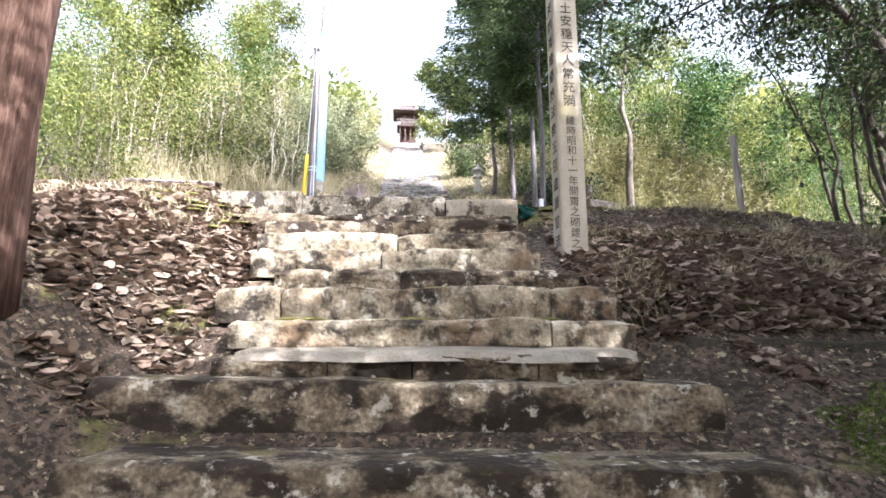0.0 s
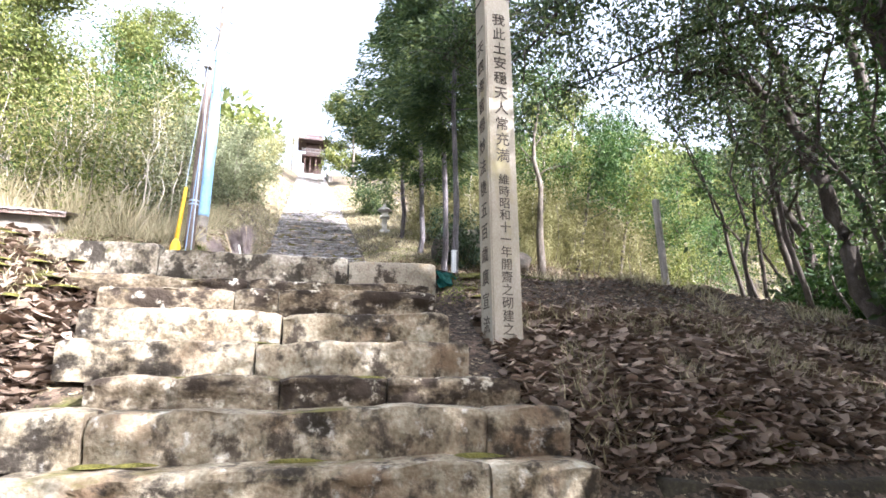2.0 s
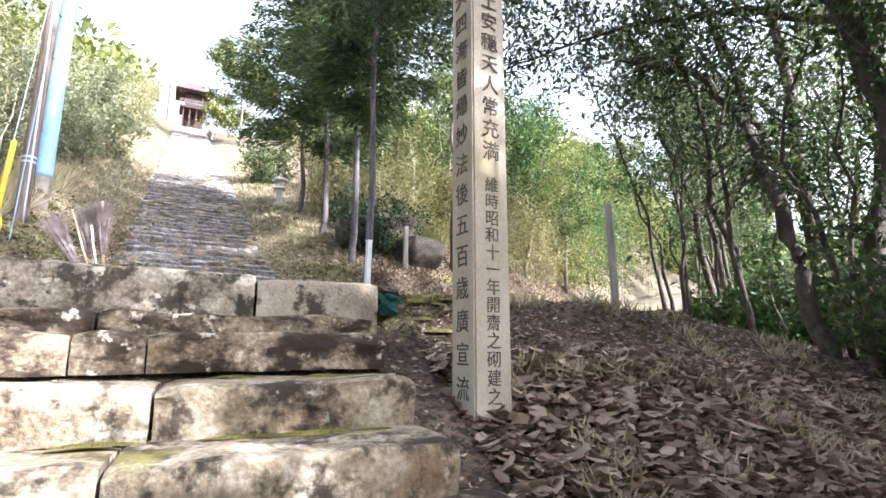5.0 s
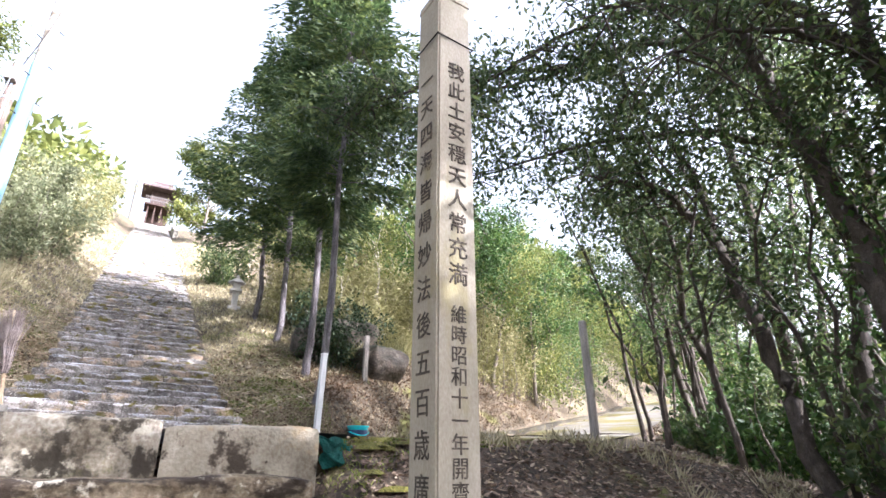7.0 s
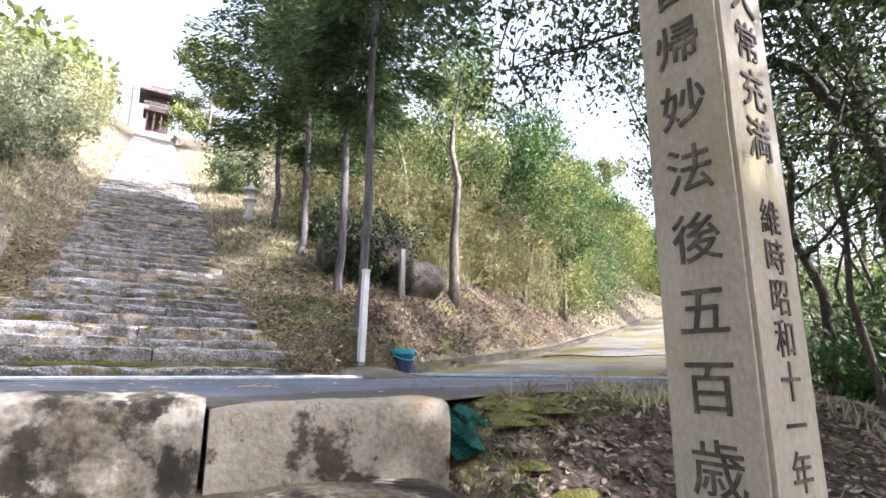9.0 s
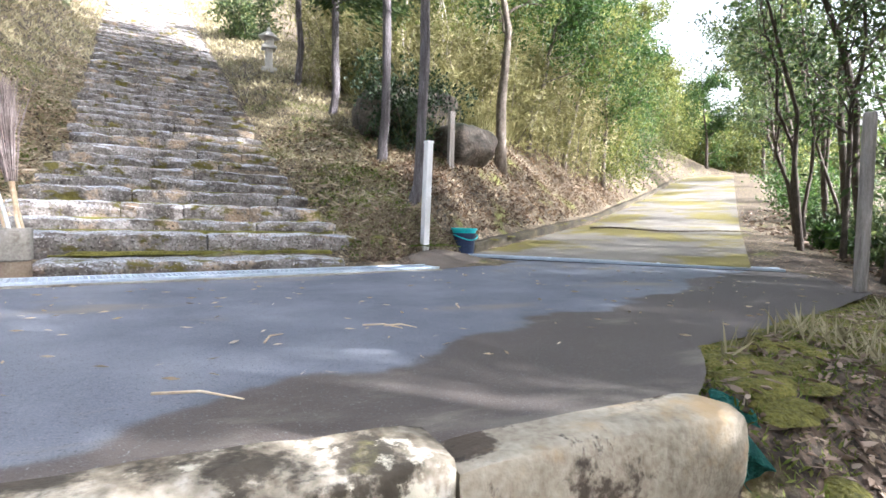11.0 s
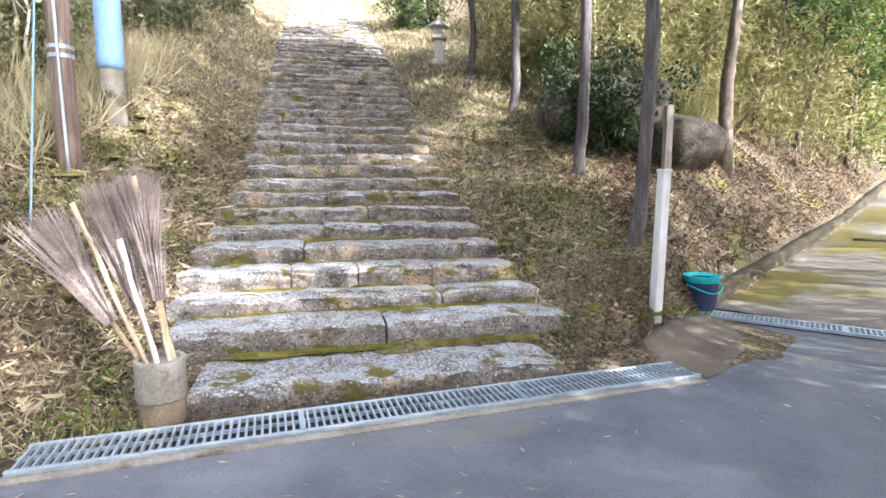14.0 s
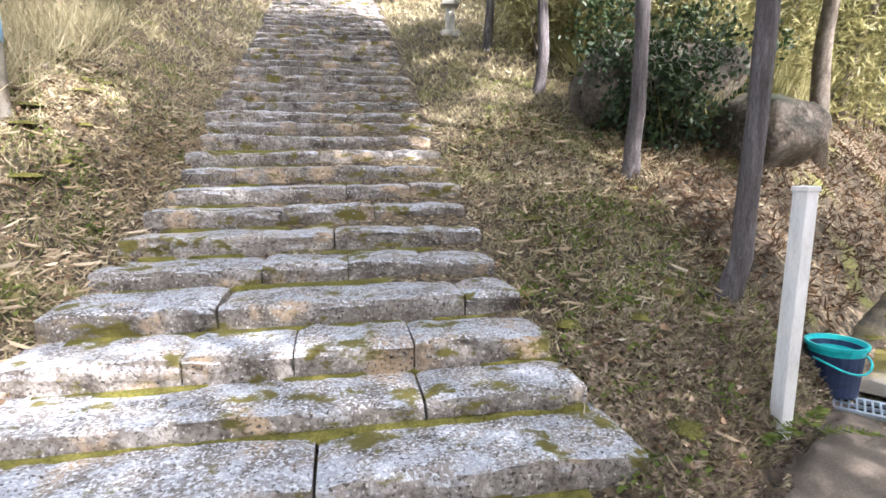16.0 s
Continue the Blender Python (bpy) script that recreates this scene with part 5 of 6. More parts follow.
part("rim", lathe_bm([(0.124, 0.345), (0.132, 0.35), (0.130, 0.372), (0.105, 0.372), (0.102, 0.347)], 28), M_concrete, pot, "chipped grey rim")


def broom(base, tip, length, label, handle_mat, head, seed, group="brooms in the pipe pot"):
    rng = random.Random(seed)
    top = tagged(empty("broom", *base), label, "broom", group)
    d = (Vector(tip) - Vector(base)).normalized()
    vs, fs = [], []
    path = [d * (length * f) + Vector((rng.gauss(0, 0.004), rng.gauss(0, 0.004), 0)) for f in np.linspace(0, 1, 10)]
    tube(vs, fs, path, [0.0115 + 0.002 * (i % 3 == 0) for i in range(10)], 8)
    mesh_object("handle", vs, fs, handle_mat, True, top)
    if head:
        a0 = d * length
        vs, fs = [], []
        for _ in range(300):
            side = Vector((rng.gauss(0, 1), rng.gauss(0, 1), rng.gauss(0, 1)))
            side = (side - d * side.dot(d))
            q0 = a0 - d * 0.22 + side * 0.012
            q1 = a0 + d * 0.12 + side * 0.03
            q2 = a0 + d * rng.uniform(0.35, head) + side * rng.uniform(0.04, 0.085)
            tube(vs, fs, [q0, q1, q2], [0.004, 0.0035, 0.0012], 3)
        head_ob = mesh_object("bristle_head", vs, fs, M_twig, False, top, "splayed brown twigs")
        for k in (0.16, 0.05, -0.04):
            vs, fs = [], []
            tube(vs, fs, [a0 - d * k, a0 - d * (k - 0.025)], [0.034 - k * 0.05 + 0.006] * 2, 12)
            mesh_object("binding", vs, fs, M_pit, True, head_ob, "dark wire binding")
    return top


px_, py_, pz_ = POT
broom((px_ + 0.02, py_ + 0.05, pz_ + 0.08), (px_ - 0.55, py_ + 0.10, pz_ + 1.05), 0.78, "bamboo-handled twig broom standing upside down", M_bamboo, 0.50, 1)
broom((px_ + 0.05, py_ + 0.0, pz_ + 0.08), (px_ - 0.22, py_ + 0.06, pz_ + 1.10), 0.80, "twig broom with a dark bound head standing upside down", M_bamboo, 0.52, 2)
broom((px_ + 0.08, py_ - 0.02, pz_ + 0.08), (px_ - 0.05, py_ + 0.02, pz_ + 1.2), 0.84, "twig broom with pale bamboo handle", M_bamboo, 0.52, 3)
broom((px_ + 0.04, py_ - 0.05, pz_ + 0.08), (px_ - 0.36, py_ - 0.02, pz_ + 1.2), 1.22, "pale bamboo broom stick leaning in the pot", M_bamboo, 0, 4)
broom((px_ + 0.07, py_ - 0.07, pz_ + 0.08), (px_ - 0.13, py_ - 0.06, pz_ + 1.0), 0.98, "white plastic stick leaning in the pot", M_white, 0, 5)
broom((px_ + 0.10, py_ + 0.03, pz_ + 0.08), (px_ - 0.04, py_ - 0.02, pz_ + 1.2), 1.30, "bare bamboo stick leaning in the pot", M_bamboo, 0, 6)

# buckets
bz_ = 0.05
bucket = tagged(empty("bucket", 3.0, 11.86, bz_), "dark plastic bucket with a turquoise nested pail", "bucket")
part("body", lathe_bm([(0.126, 0.0), (0.142, 0.285), (0.134, 0.285), (0.108, 0.02)], 24), M_navy, bucket, smooth=False)
inner = part("inner_bucket", lathe_bm([(0.13, 0.20), (0.147, 0.287), (0.160, 0.290), (0.160, 0.312), (0.146, 0.312), (0.12, 0.21)], 24), M_turq, bucket, "turquoise nested bucket")
vs, fs = [], []
tube(vs, fs, [(0.158 * math.cos(a), 0.158 * math.sin(a) - 0.02, 0.20 + 0.03 * math.cos(a * 2)) for a in np.linspace(math.pi, 2 * math.pi, 14)], [0.007] * 14, 6)
mesh_object("handle", vs, fs, M_turq, True, inner, "folded turquoise handle")


bucket.scale = (1.15, 1.15, 1.12)

# kerb lip and a fallen branch on the lane
lip = []
for i in range(61):
    s = -0.05 + 30 * (i / 60) ** 1.4
    for w, h in ((0.05, -0.06), (0.04, 0.15), (-0.10, 0.17), (-0.16, -0.06)):
        p = RL + RD * s + Vector((RD.y, -RD.x)) * (w + 0.02 * noise.noise((s * 2.1, w, 0)))
        lip.append((p.x, p.y, branch_z(s) + h + 0.02 * noise.noise((s * 1.7, h * 9, 2))))
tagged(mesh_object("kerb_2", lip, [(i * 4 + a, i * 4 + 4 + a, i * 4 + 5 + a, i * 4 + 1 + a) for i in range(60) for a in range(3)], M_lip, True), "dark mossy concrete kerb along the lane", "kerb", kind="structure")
vs, fs = [], []
path = []
for f in np.linspace(0, 1, 14):
    p = RL + RD * (5.3 - 0.5 * math.sin(f * 3)) + Vector((RD.y, -RD.x)) * (0.5 + 3.2 * f)
    path.append((p.x, p.y, branch_z(5.0) + 0.07 + 0.02 * math.sin(f * 9)))
tube(vs, fs, path, [0.022 - 0.001 * i for i in range(14)], 6)
tagged(mesh_object("fallen_branch", vs, fs, M_greybark, True), "long thin fallen branch lying across the lane", "branch")


# boulder
def boulder(name, label, x, y, z, sx_, sy_, sz_, seed, mat, turn=0):
    bm = bmesh.new()
    bmesh.ops.create_icosphere(bm, subdivisions=4, radius=1)
    rr = random.Random(seed)
    cutters = [(Vector((rr.gauss(0, 1), rr.gauss(0, 1), rr.gauss(0, 1))).normalized(), rr.uniform(0.82, 0.98)) for _ in range(8)]
    cutters += [(Vector((0.12, -0.70, -0.70)).normalized(), 0.50), (Vector((0.25, -0.88, 0.40)).normalized(), 0.72), (Vector((0.75, -0.45, -0.45)).normalized(), 0.78), (Vector((0.2, -0.2, 0.95)).normalized(), 0.80)]
    for v_ in bm.verts:
        q = v_.co.copy()
        k = 1 + 0.10 * noise.noise(q * 1.3 + Vector((seed, 0, 0))) + 0.07 * noise.noise(q * 3.7 + Vector((seed, 5, 0))) + 0.03 * noise.noise(q * 9)
        q = Vector([math.copysign(abs(c) ** 0.7, c) for c in q])
        for nn, off in cutters:
            over = q.dot(nn) - off
            if over > 0:
                q = q - nn * over * 0.96
        v_.co = Vector((q.x * sx_, q.y * sy_, q.z * sz_)) * k
    ob = part(name, bm, mat, smooth=True)
    ob.matrix_world = pose(x, y, z, 6, -8, turn)
    return tagged(ob, label, "rock")


boulder("boulder", "large dark boulder with a pale broken face in the bank", 4.36, 14.5, 1.84, 0.62, 0.68, 0.62, 3, M_rock, 8)
boulder("boulder", "ivy-covered dark boulder beside the cypresses", 3.45, 15.4, 2.40, 1.05, 0.80, 0.85, 8, M_rock, -10)
shrub("ivy", "dark green ivy over the boulder", 3.25, 14.95, 0.75, 1.5, 71, 4200, 0.08, F_ivy, 10, 0.6, category="ivy")
shrub("ivy", "dark ivy trailing over the top of the boulder", 4.3, 15.35, 0.55, 1.55, 75, 1600, 0.07, F_ivy, 7, 0.75, category="ivy")

# stone lantern
lan = tagged(empty("stone_lantern", 1.36, 19.9, ground_z(1.36, 19.9) - 0.08), "pale stone lantern on the grassy verge", "stone lantern")
for nm, sx_, sz_, z in (("base", 0.46, 0.16, 0.0), ("post", 0.22, 0.62, 0.16), ("platform", 0.44, 0.1, 0.78), ("light_box", 0.27, 0.26, 0.88)):
    part(nm, box_bm(sx_, sx_, sz_, 0.02, (0, 0, z)), M_lantern, lan)
bm = lathe_bm([(0.33, 1.14), (0.34, 1.18), (0.16, 1.32), (0.06, 1.36)], 6)
part("roof", bm, M_lantern, lan)
lan.scale = (0.8, 0.8, 0.78)
part("finial", lathe_bm([(0.06, 1.36), (0.075, 1.43), (0.01, 1.52)], 10), M_lantern, lan)

# gate tower at the top of the stairs
TX, TY = -4.55, 62.0
TZ = ground_z(TX, TY) + 0.1
tower = tagged(empty("gate_tower", TX + 0.15, TY, TZ, 4.7), "two-storey dark timber gate with tiled roof above the stairs", "gate")
for cx in (-1.5, -0.5, 0.5, 1.5):
    for cy in (-1.1, 1.1):
        part("pillar", box_bm(0.24, 0.24, 2.3, 0.02, (cx, cy, 0)), M_towerwood, tower)
part("back_wall", box_bm(3.2, 0.12, 2.2, 0.01, (0, 0.9, 0)), M_towerwood, tower)
part("floor", box_bm(4.2, 3.4, 0.22, 0.02, (0, 0, 2.3)), M_towerwood, tower)
part("upper_wall", box_bm(2.8, 2.0, 1.9, 0.02, (0, 0, 2.52)), M_towerwood, tower)
for cx in np.linspace(-2.05, 2.05, 15):
    part("baluster", box_bm(0.06, 0.05, 0.75, 0, (cx, -1.62, 2.52)), M_rail, tower)
for z in (2.85, 3.25):
    part("rail", box_bm(4.25, 0.08, 0.08, 0.01, (0, -1.62, z)), M_rail, tower)
for z, hw, hd, hh in ((4.3, 2.9, 2.5, 1.3),):
    bm = bmesh.new()
    ring0 = [bm.verts.new(p) for p in ((-hw, -hd, z), (hw, -hd, z), (hw, hd, z), (-hw, hd, z))]
    ring1 = [bm.verts.new(p) for p in ((-hw, -hd, z + 0.18), (hw, -hd, z + 0.18), (hw, hd, z + 0.18), (-hw, hd, z + 0.18))]
    ring2 = [bm.verts.new(p) for p in ((-hw * 0.62, -hd * 0.42, z + 0.72), (hw * 0.62, -hd * 0.42, z + 0.72), (hw * 0.62, hd * 0.42, z + 0.72), (-hw * 0.62, hd * 0.42, z + 0.72))]
    ring3 = [bm.verts.new(p) for p in ((-hw * 0.5, -0.1, z + hh), (hw * 0.5, -0.1, z + hh), (hw * 0.5, 0.1, z + hh), (-hw * 0.5, 0.1, z + hh))]
    for a, b in ((ring0, ring1), (ring1, ring2), (ring2, ring3)):
        for k in range(4):
            bm.faces.new((a[k], a[(k + 1) % 4], b[(k + 1) % 4], b[k]))
    bm.faces.new(ring0[::-1])
    bm.faces.new(ring3)
    part("roof", bm, M_tile, tower, "dark tiled roof")
roof_ob = tower.children[-1]
part("ridge", box_bm(3.0, 0.3, 0.3, 0.03, (0, 0, 5.55)), M_tile, roof_ob)
for cx, cy in ((-6.2, 58.0),):
    round_post("stone_pillar", "pale stone pillar beside the upper stairs", cx, cy, ground_z(cx, cy), 5.2, 0.28, M_concrete)
wall_ = box_bm(0.35, 7.0, 0.8, 0.03, (0, 0, -0.2))
for v_ in wall_.verts:
    v_.co.z += 0.45 * v_.co.y
ob = part("stair_wall", wall_, M_concrete)
ob.matrix_world = pose(stair_mid(52) + 1.7, 52, ground_z(stair_mid(52) + 1.7, 52), 0, 0, 4.7)
tagged(ob, "pale sloping parapet beside the upper stairs", "wall", kind="structure")

tower.scale = (0.64, 0.72, 0.92)

# net by the kerb
bm = bmesh.new()
NI, NJ = 34, 22
def net_at(i, j):
    u, v = i / NI, j / NJ
    fold = 0.030 * math.sin(u * 17 + 2.2 * v) + 0.018 * math.sin(v * 13 + u * 7) + 0.03 * noise.noise((u * 5, v * 5, 4))
    return (0.94 + 0.40 * u + 0.03 * noise.noise((u * 4, v * 4, 2)), 6.20 + 0.17 * v + 0.14 * u + fold, -0.21 + 0.19 * math.sin(v * 1.7) * (1 - 0.35 * u * u) + 0.025 * noise.noise((u * 6, v * 6, 9)) + fold * 0.5)
g = [[bm.verts.new(net_at(i, j)) for j in range(NJ + 1)] for i in range(NI + 1)]
for i in range(NI):
    for j in range(NJ):
        bm.faces.new((g[i][j], g[i + 1][j], g[i + 1][j + 1], g[i][j + 1]))
bmesh.ops.solidify(bm, geom=bm.faces[:], thickness=0.012)
net = tagged(part("net_bag", bm, M_net, smooth=True), "crumpled green net bundled at the kerb end", "net")

# ---- ground cover ----
ragged = lambda x, y, edge: noise.noise((x * 0.9, y * 0.9, 4.0)) > edge
right_bank = lambda x, y: (x < 5.5 or ragged(x, y, (x - 6.5) * 0.4)) and not (x < 1.15 + 0.35 * max(0, 4.6 - y)) and y < near_y(min(6, x)) - 0.05 and (y > 3.9 or noise.noise((x * 2.3, y * 2.3, 21)) > 0.38)
litter("leaf_litter", "thick brown fallen leaves on the slope", scatter(10500, 1.0, 7.5, 2.2, 7.0, lambda x, y: right_bank(x, y) and (y < 5.7 or noise.noise((x * 1.1, y * 1.1, 33)) > 0.25) and y < near_y(min(6, x)) - 0.4, 1), 0.115, 0.066, F_litter, 11, 0.03, 0.32, 0.14)
litter("leaf_litter", "small dry leaves and twigs on the slope", scatter(13000, 1.0, 8.5, 1.5, 7.8, right_bank, 2), 0.055, 0.02, F_litter, 12, 0.015, 0.3)
left_bank = lambda x, y: x < -1.75 and y < 6.9 and ragged(x, y, (-x - 5.4) * 0.35) and ragged(x + 9, y, (0.9 - y) * 0.4) and (y > 3.6 + 0.6 * noise.noise((x * 1.4, y * 1.4, 25)) or x < -4.2 or noise.noise((x * 2.3, y * 2.3, 22)) > 0.3)
litter("leaf_litter", "pale and brown fallen leaves on the left bank", scatter(8500, -8.0, -1.6, -0.6, 6.9, left_bank, 3), 0.120, 0.072, F_litter, 13, 0.03, 0.32, 0.14)
litter("leaf_litter", "small leaves and twigs on the left bank", scatter(5000, -8.0, -1.6, -1.0, 7.2, left_bank, 4), 0.05, 0.022, F_litter, 14, 0.015, 0.3)
blades("grass_tufts", "sparse dry grass on the leaf slope", scatter(2600, 1.4, 6.5, 4.0, 7.3, lambda x, y: right_bank(x, y) and noise.noise((x * 1.6, y * 1.6, 2)) > 0.12, 5), 0.16, 0.012, F_dry, 15)
blades("grass_tufts", "dry grass along the crest of the left bank", scatter(3500, -7, -2.3, 4.6, 7.6, lambda x, y: noise.noise((x, y, 5)) > -0.15, 6), 0.14, 0.012, F_dry, 16)
verge = lambda x, y: (x < stair_mid(y) - 1.36 or x > stair_mid(y) + 1.32) and (y > far_y(max(-12, min(6, x))) + 0.12) and branch(x, y)[1] < (-1.7 if x > 2.5 else -0.05) and abs(x - stair_mid(y)) < 7
blades("verge_grass", "short dry yellowish grass beside the stairway", scatter(46000, -6, 7.5, 9.6, 17, verge, 7), 0.085, 0.011, F_dry, 17, 0.9)
blades("verge_grass", "short green grass beside the stairway", scatter(11000, -6, 7.5, 9.6, 17, lambda x, y: verge(x, y) and noise.noise((x * 0.9, y * 0.9, 8)) > 0.0, 8), 0.08, 0.012, F_grass, 18, 0.9)
blades("verge_grass", "dry grass on the upper verges", scatter(30000, -7, 5, 17, 42, lambda x, y: 1.35 < abs(x - stair_mid(y)) < 4.5, 9), 0.16, 0.03, F_dry, 19, 0.9)
litter("bamboo_litter", "pale fallen bamboo leaves beside the stairway", scatter(1500, -6, 4.5, 9.5, 18, lambda x, y: verge(x, y) and (x < 0 or y < 13), 10), 0.10, 0.012, F_stick, 20, 0.03, 0.25, 0.1)
litter("bamboo_litter", "pale bamboo leaves edging the stairway", scatter(1600, -3.4, -1.2, 10.2, 19, lambda x, y: stair_mid(y) - 1.9 < x < stair_mid(y) - 1.3, 11), 0.11, 0.014, F_stick, 21, 0.05, 0.4, 0.1)
blades("tall_grass", "tall dry grass below the thicket", scatter(9000, -9, -3.4, 12.2, 17, lambda x, y: x < stair_mid(y) - 2.6, 12), 0.65, 0.012, F_dry, 22, 0.45)
blades("tall_grass", "tall dry bamboo grass above the cut bank", scatter(9000, 3.0, 13, 14.5, 21, lambda x, y: branch(x, y)[1] < -1.6 and x > stair_mid(y) + 3.4, 13), 0.8, 0.022, F_sasa, 23, 0.4)
blades("tall_grass", "tall pale dry reeds in front of the thicket", scatter(1800, -9, -4.0, 12.8, 14.0, lambda x, y: noise.noise((x * 1.3, y * 1.3, 6)) > 0.0, 61), 1.25, 0.020, F_dry, 62, 0.3)
blades("dead_fern", "dead brown fern and grass on the cut bank", scatter(5000, 2.2, 12, 11.2, 20, lambda x, y: -2.4 < branch(x, y)[1] < -0.2 and branch(x, y)[0] > -0.6, 63), 0.14, 0.014, F_bank, 64, 0.9)
litter("leaf_litter", "brown leaves on the cut bank", scatter(10000, 2.2, 14, 11.2, 21, lambda x, y: -2.6 < branch(x, y)[1] < -0.15 and branch(x, y)[0] > -0.5, 14), 0.08, 0.022, F_bank, 24, 0.02, 0.4)
blades("moss_grass", "mossy green grass on the road shoulder", scatter(5500, 0.95, 4.6, 6.0, 7.6, lambda x, y: near_y(x) - 0.55 < y < near_y(x) + 0.02, 15), 0.035, 0.008, F_grass, 25, 0.9)
road_bits = scatter(300, -3, 5.5, 6.9, 10.3, lambda x, y: near_y(x) + 0.1 < y < far_y(x) - 0.15, 16)
nr = np.random.default_rng(31)
w_ = nr.uniform(0, 6.28, len(road_bits))
tagged(leaf_object("road_litter", [(x, y, 0.024) for x, y in road_bits], np.stack([np.cos(w_), np.sin(w_), 0 * w_], 1), 0.05, 0.009, F_stick, rng=nr, bend=0.1), "scattered pale leaves and straws on the asphalt", "leaf litter", kind="stuff")
for k, (x, y, a, ln) in enumerate([(0.25, 7.6, -35, 0.19), (0.34, 7.56, -30, 0.15), (-0.2, 7.4, 60, 0.16), (-0.55, 6.9, -28, 0.26), (0.9, 7.9, 70, 0.14)]):
    vs, fs = [], []
    tube(vs, fs, [(0, 0, 0), (ln * 0.5, 0.012, 0.008), (ln, -0.01, 0)], [0.0045, 0.004, 0.002], 5)
    tw = tagged(mesh_object("twig", vs, fs, M_bamboo, True), "pale dry twig on the asphalt", "twig", "twigs on the road")
    tw.matrix_world = pose(x, y, 0.03, 0, 0, a)


# moss at the backs of the treads and along the road edge
def moss_patch(verts, faces, x, y, z, w, d, h, seed):
    """A low mound with a ragged outline."""
    n0 = len(verts)
    k = 10
    verts.append((x, y, z + h))
    for ring, (f, hh) in enumerate(((0.55, 0.75), (1.0, -0.15))):
        for i in range(k):
            a = 2 * math.pi * i / k
            r = f * (1 + 0.35 * noise.noise((math.cos(a) * 1.3 + seed, math.sin(a) * 1.3, ring)))
            verts.append((x + w * r * math.cos(a), y + d * r * math.sin(a), z + h * hh))
    for i in range(k):
        faces.append((n0, n0 + 1 + i, n0 + 1 + (i + 1) % k))
        faces.append((n0 + 1 + i, n0 + 1 + k + i, n0 + 1 + k + (i + 1) % k, n0 + 1 + (i + 1) % k))


tread = [(0.40, 0.15, 1.2), (0.84, 0.325, 1.4), (1.26, 0.435, 1.4), (1.68, 0.60, 1.4), (2.20, 0.765, 1.35), (2.68, 0.915, 1.35), (3.13, 1.075, 1.35)]
tread += [(3.17 + 0.386 * (i + 1) - 0.04, 1.245 + 0.1765 * i, 1.3) for i in range(18)]
rng = random.Random(8)
for v, z, half in tread:
    vs, fs = [], []
    n0, count, off = 0, 44, rng.uniform(0, 80)
    for i in range(count + 1):
        x = -half + 2 * half * i / count
        wide = max(0.0, 0.075 * (noise.noise((x * 1.7 + off, v, 0)) * 1.7 + 0.38 + 0.4 * noise.noise((x * 7 + off, v, 3))))
        for dy, dz in ((0.03, 0.0), (0.0, 0.018 if wide > 0 else -0.03), (-wide, 0.006 if wide > 0 else -0.03), (-wide - 0.004, -0.02)):
            vs.append(tuple(UP @ Vector((x, v + 0.015 + dy, z + dz + 0.004 * noise.noise((x * 20, off, dy * 30))))))
    fs += [(n0 + i * 4 + a, n0 + i * 4 + 4 + a, n0 + i * 4 + 5 + a, n0 + i * 4 + 1 + a) for i in range(count) for a in range(3)]
    mesh_object("moss_strip", vs, fs, M_moss, True, stairs_up, "yellow-green moss along the back of a tread")
vs, fs = [], []
for y, z, a, b in ((4.60, -1.12, -1.2, 1.0), (5.08, -0.87, -0.9, 0.8), (5.58, -0.62, -0.5, 0.7), (4.02, -1.54, -1.2, 1.2)):
    for _ in range(4):
        moss_patch(vs, fs, rng.uniform(a, b), y - 0.03, z + 0.003, rng.uniform(0.1, 0.25), rng.uniform(0.03, 0.07), rng.uniform(0.010, 0.02), rng.uniform(0, 50))
tagged(mesh_object("moss", vs, fs, M_moss, True, stairs_low), "yellow-green moss cushions along the treads", kind="stuff")
vs, fs = [], []
for _ in range(520):
    x = rng.uniform(1.25, 4.8)
    y = near_y(x) - abs(rng.gauss(0.0, 0.22)) + 0.03
    moss_patch(vs, fs, x, y, ground_z(x, y) - 0.005, rng.uniform(0.05, 0.14), rng.uniform(0.03, 0.09), rng.uniform(0.02, 0.035), rng.uniform(0, 90))
for _ in range(18):
    s_ = rng.uniform(0.5, 9)
    p = RL + RD * s_ + Vector((RD.y, -RD.x)) * rng.gauss(-0.03, 0.06)
    moss_patch(vs, fs, p.x, p.y, branch_z(s_) + 0.14, rng.uniform(0.05, 0.16), rng.uniform(0.04, 0.09), 0.02, rng.uniform(0, 90))
for _ in range(150):                                   # moss among the grass of the verges
    x, y = rng.uniform(-3.6, 2.4), rng.uniform(10.2, 16)
    if verge(x, y) and noise.noise((x * 1.1, y * 1.1, 17)) > 0.0:
        moss_patch(vs, fs, x, y, ground_z(x, y) + 0.012, rng.uniform(0.05, 0.15), rng.uniform(0.05, 0.13), 0.03, rng.uniform(0, 90))
for _ in range(40):
    x, y = rng.uniform(-3.6, -2.2), rng.uniform(5.2, 6.4)
    moss_patch(vs, fs, x, y, ground_z(x, y) + 0.01, rng.uniform(0.06, 0.2), rng.uniform(0.06, 0.16), 0.03, rng.uniform(0, 90))
tagged(mesh_object("moss_mat", vs, fs, M_moss, True), "bright yellow-green moss mats on the road shoulder", "moss", kind="stuff")

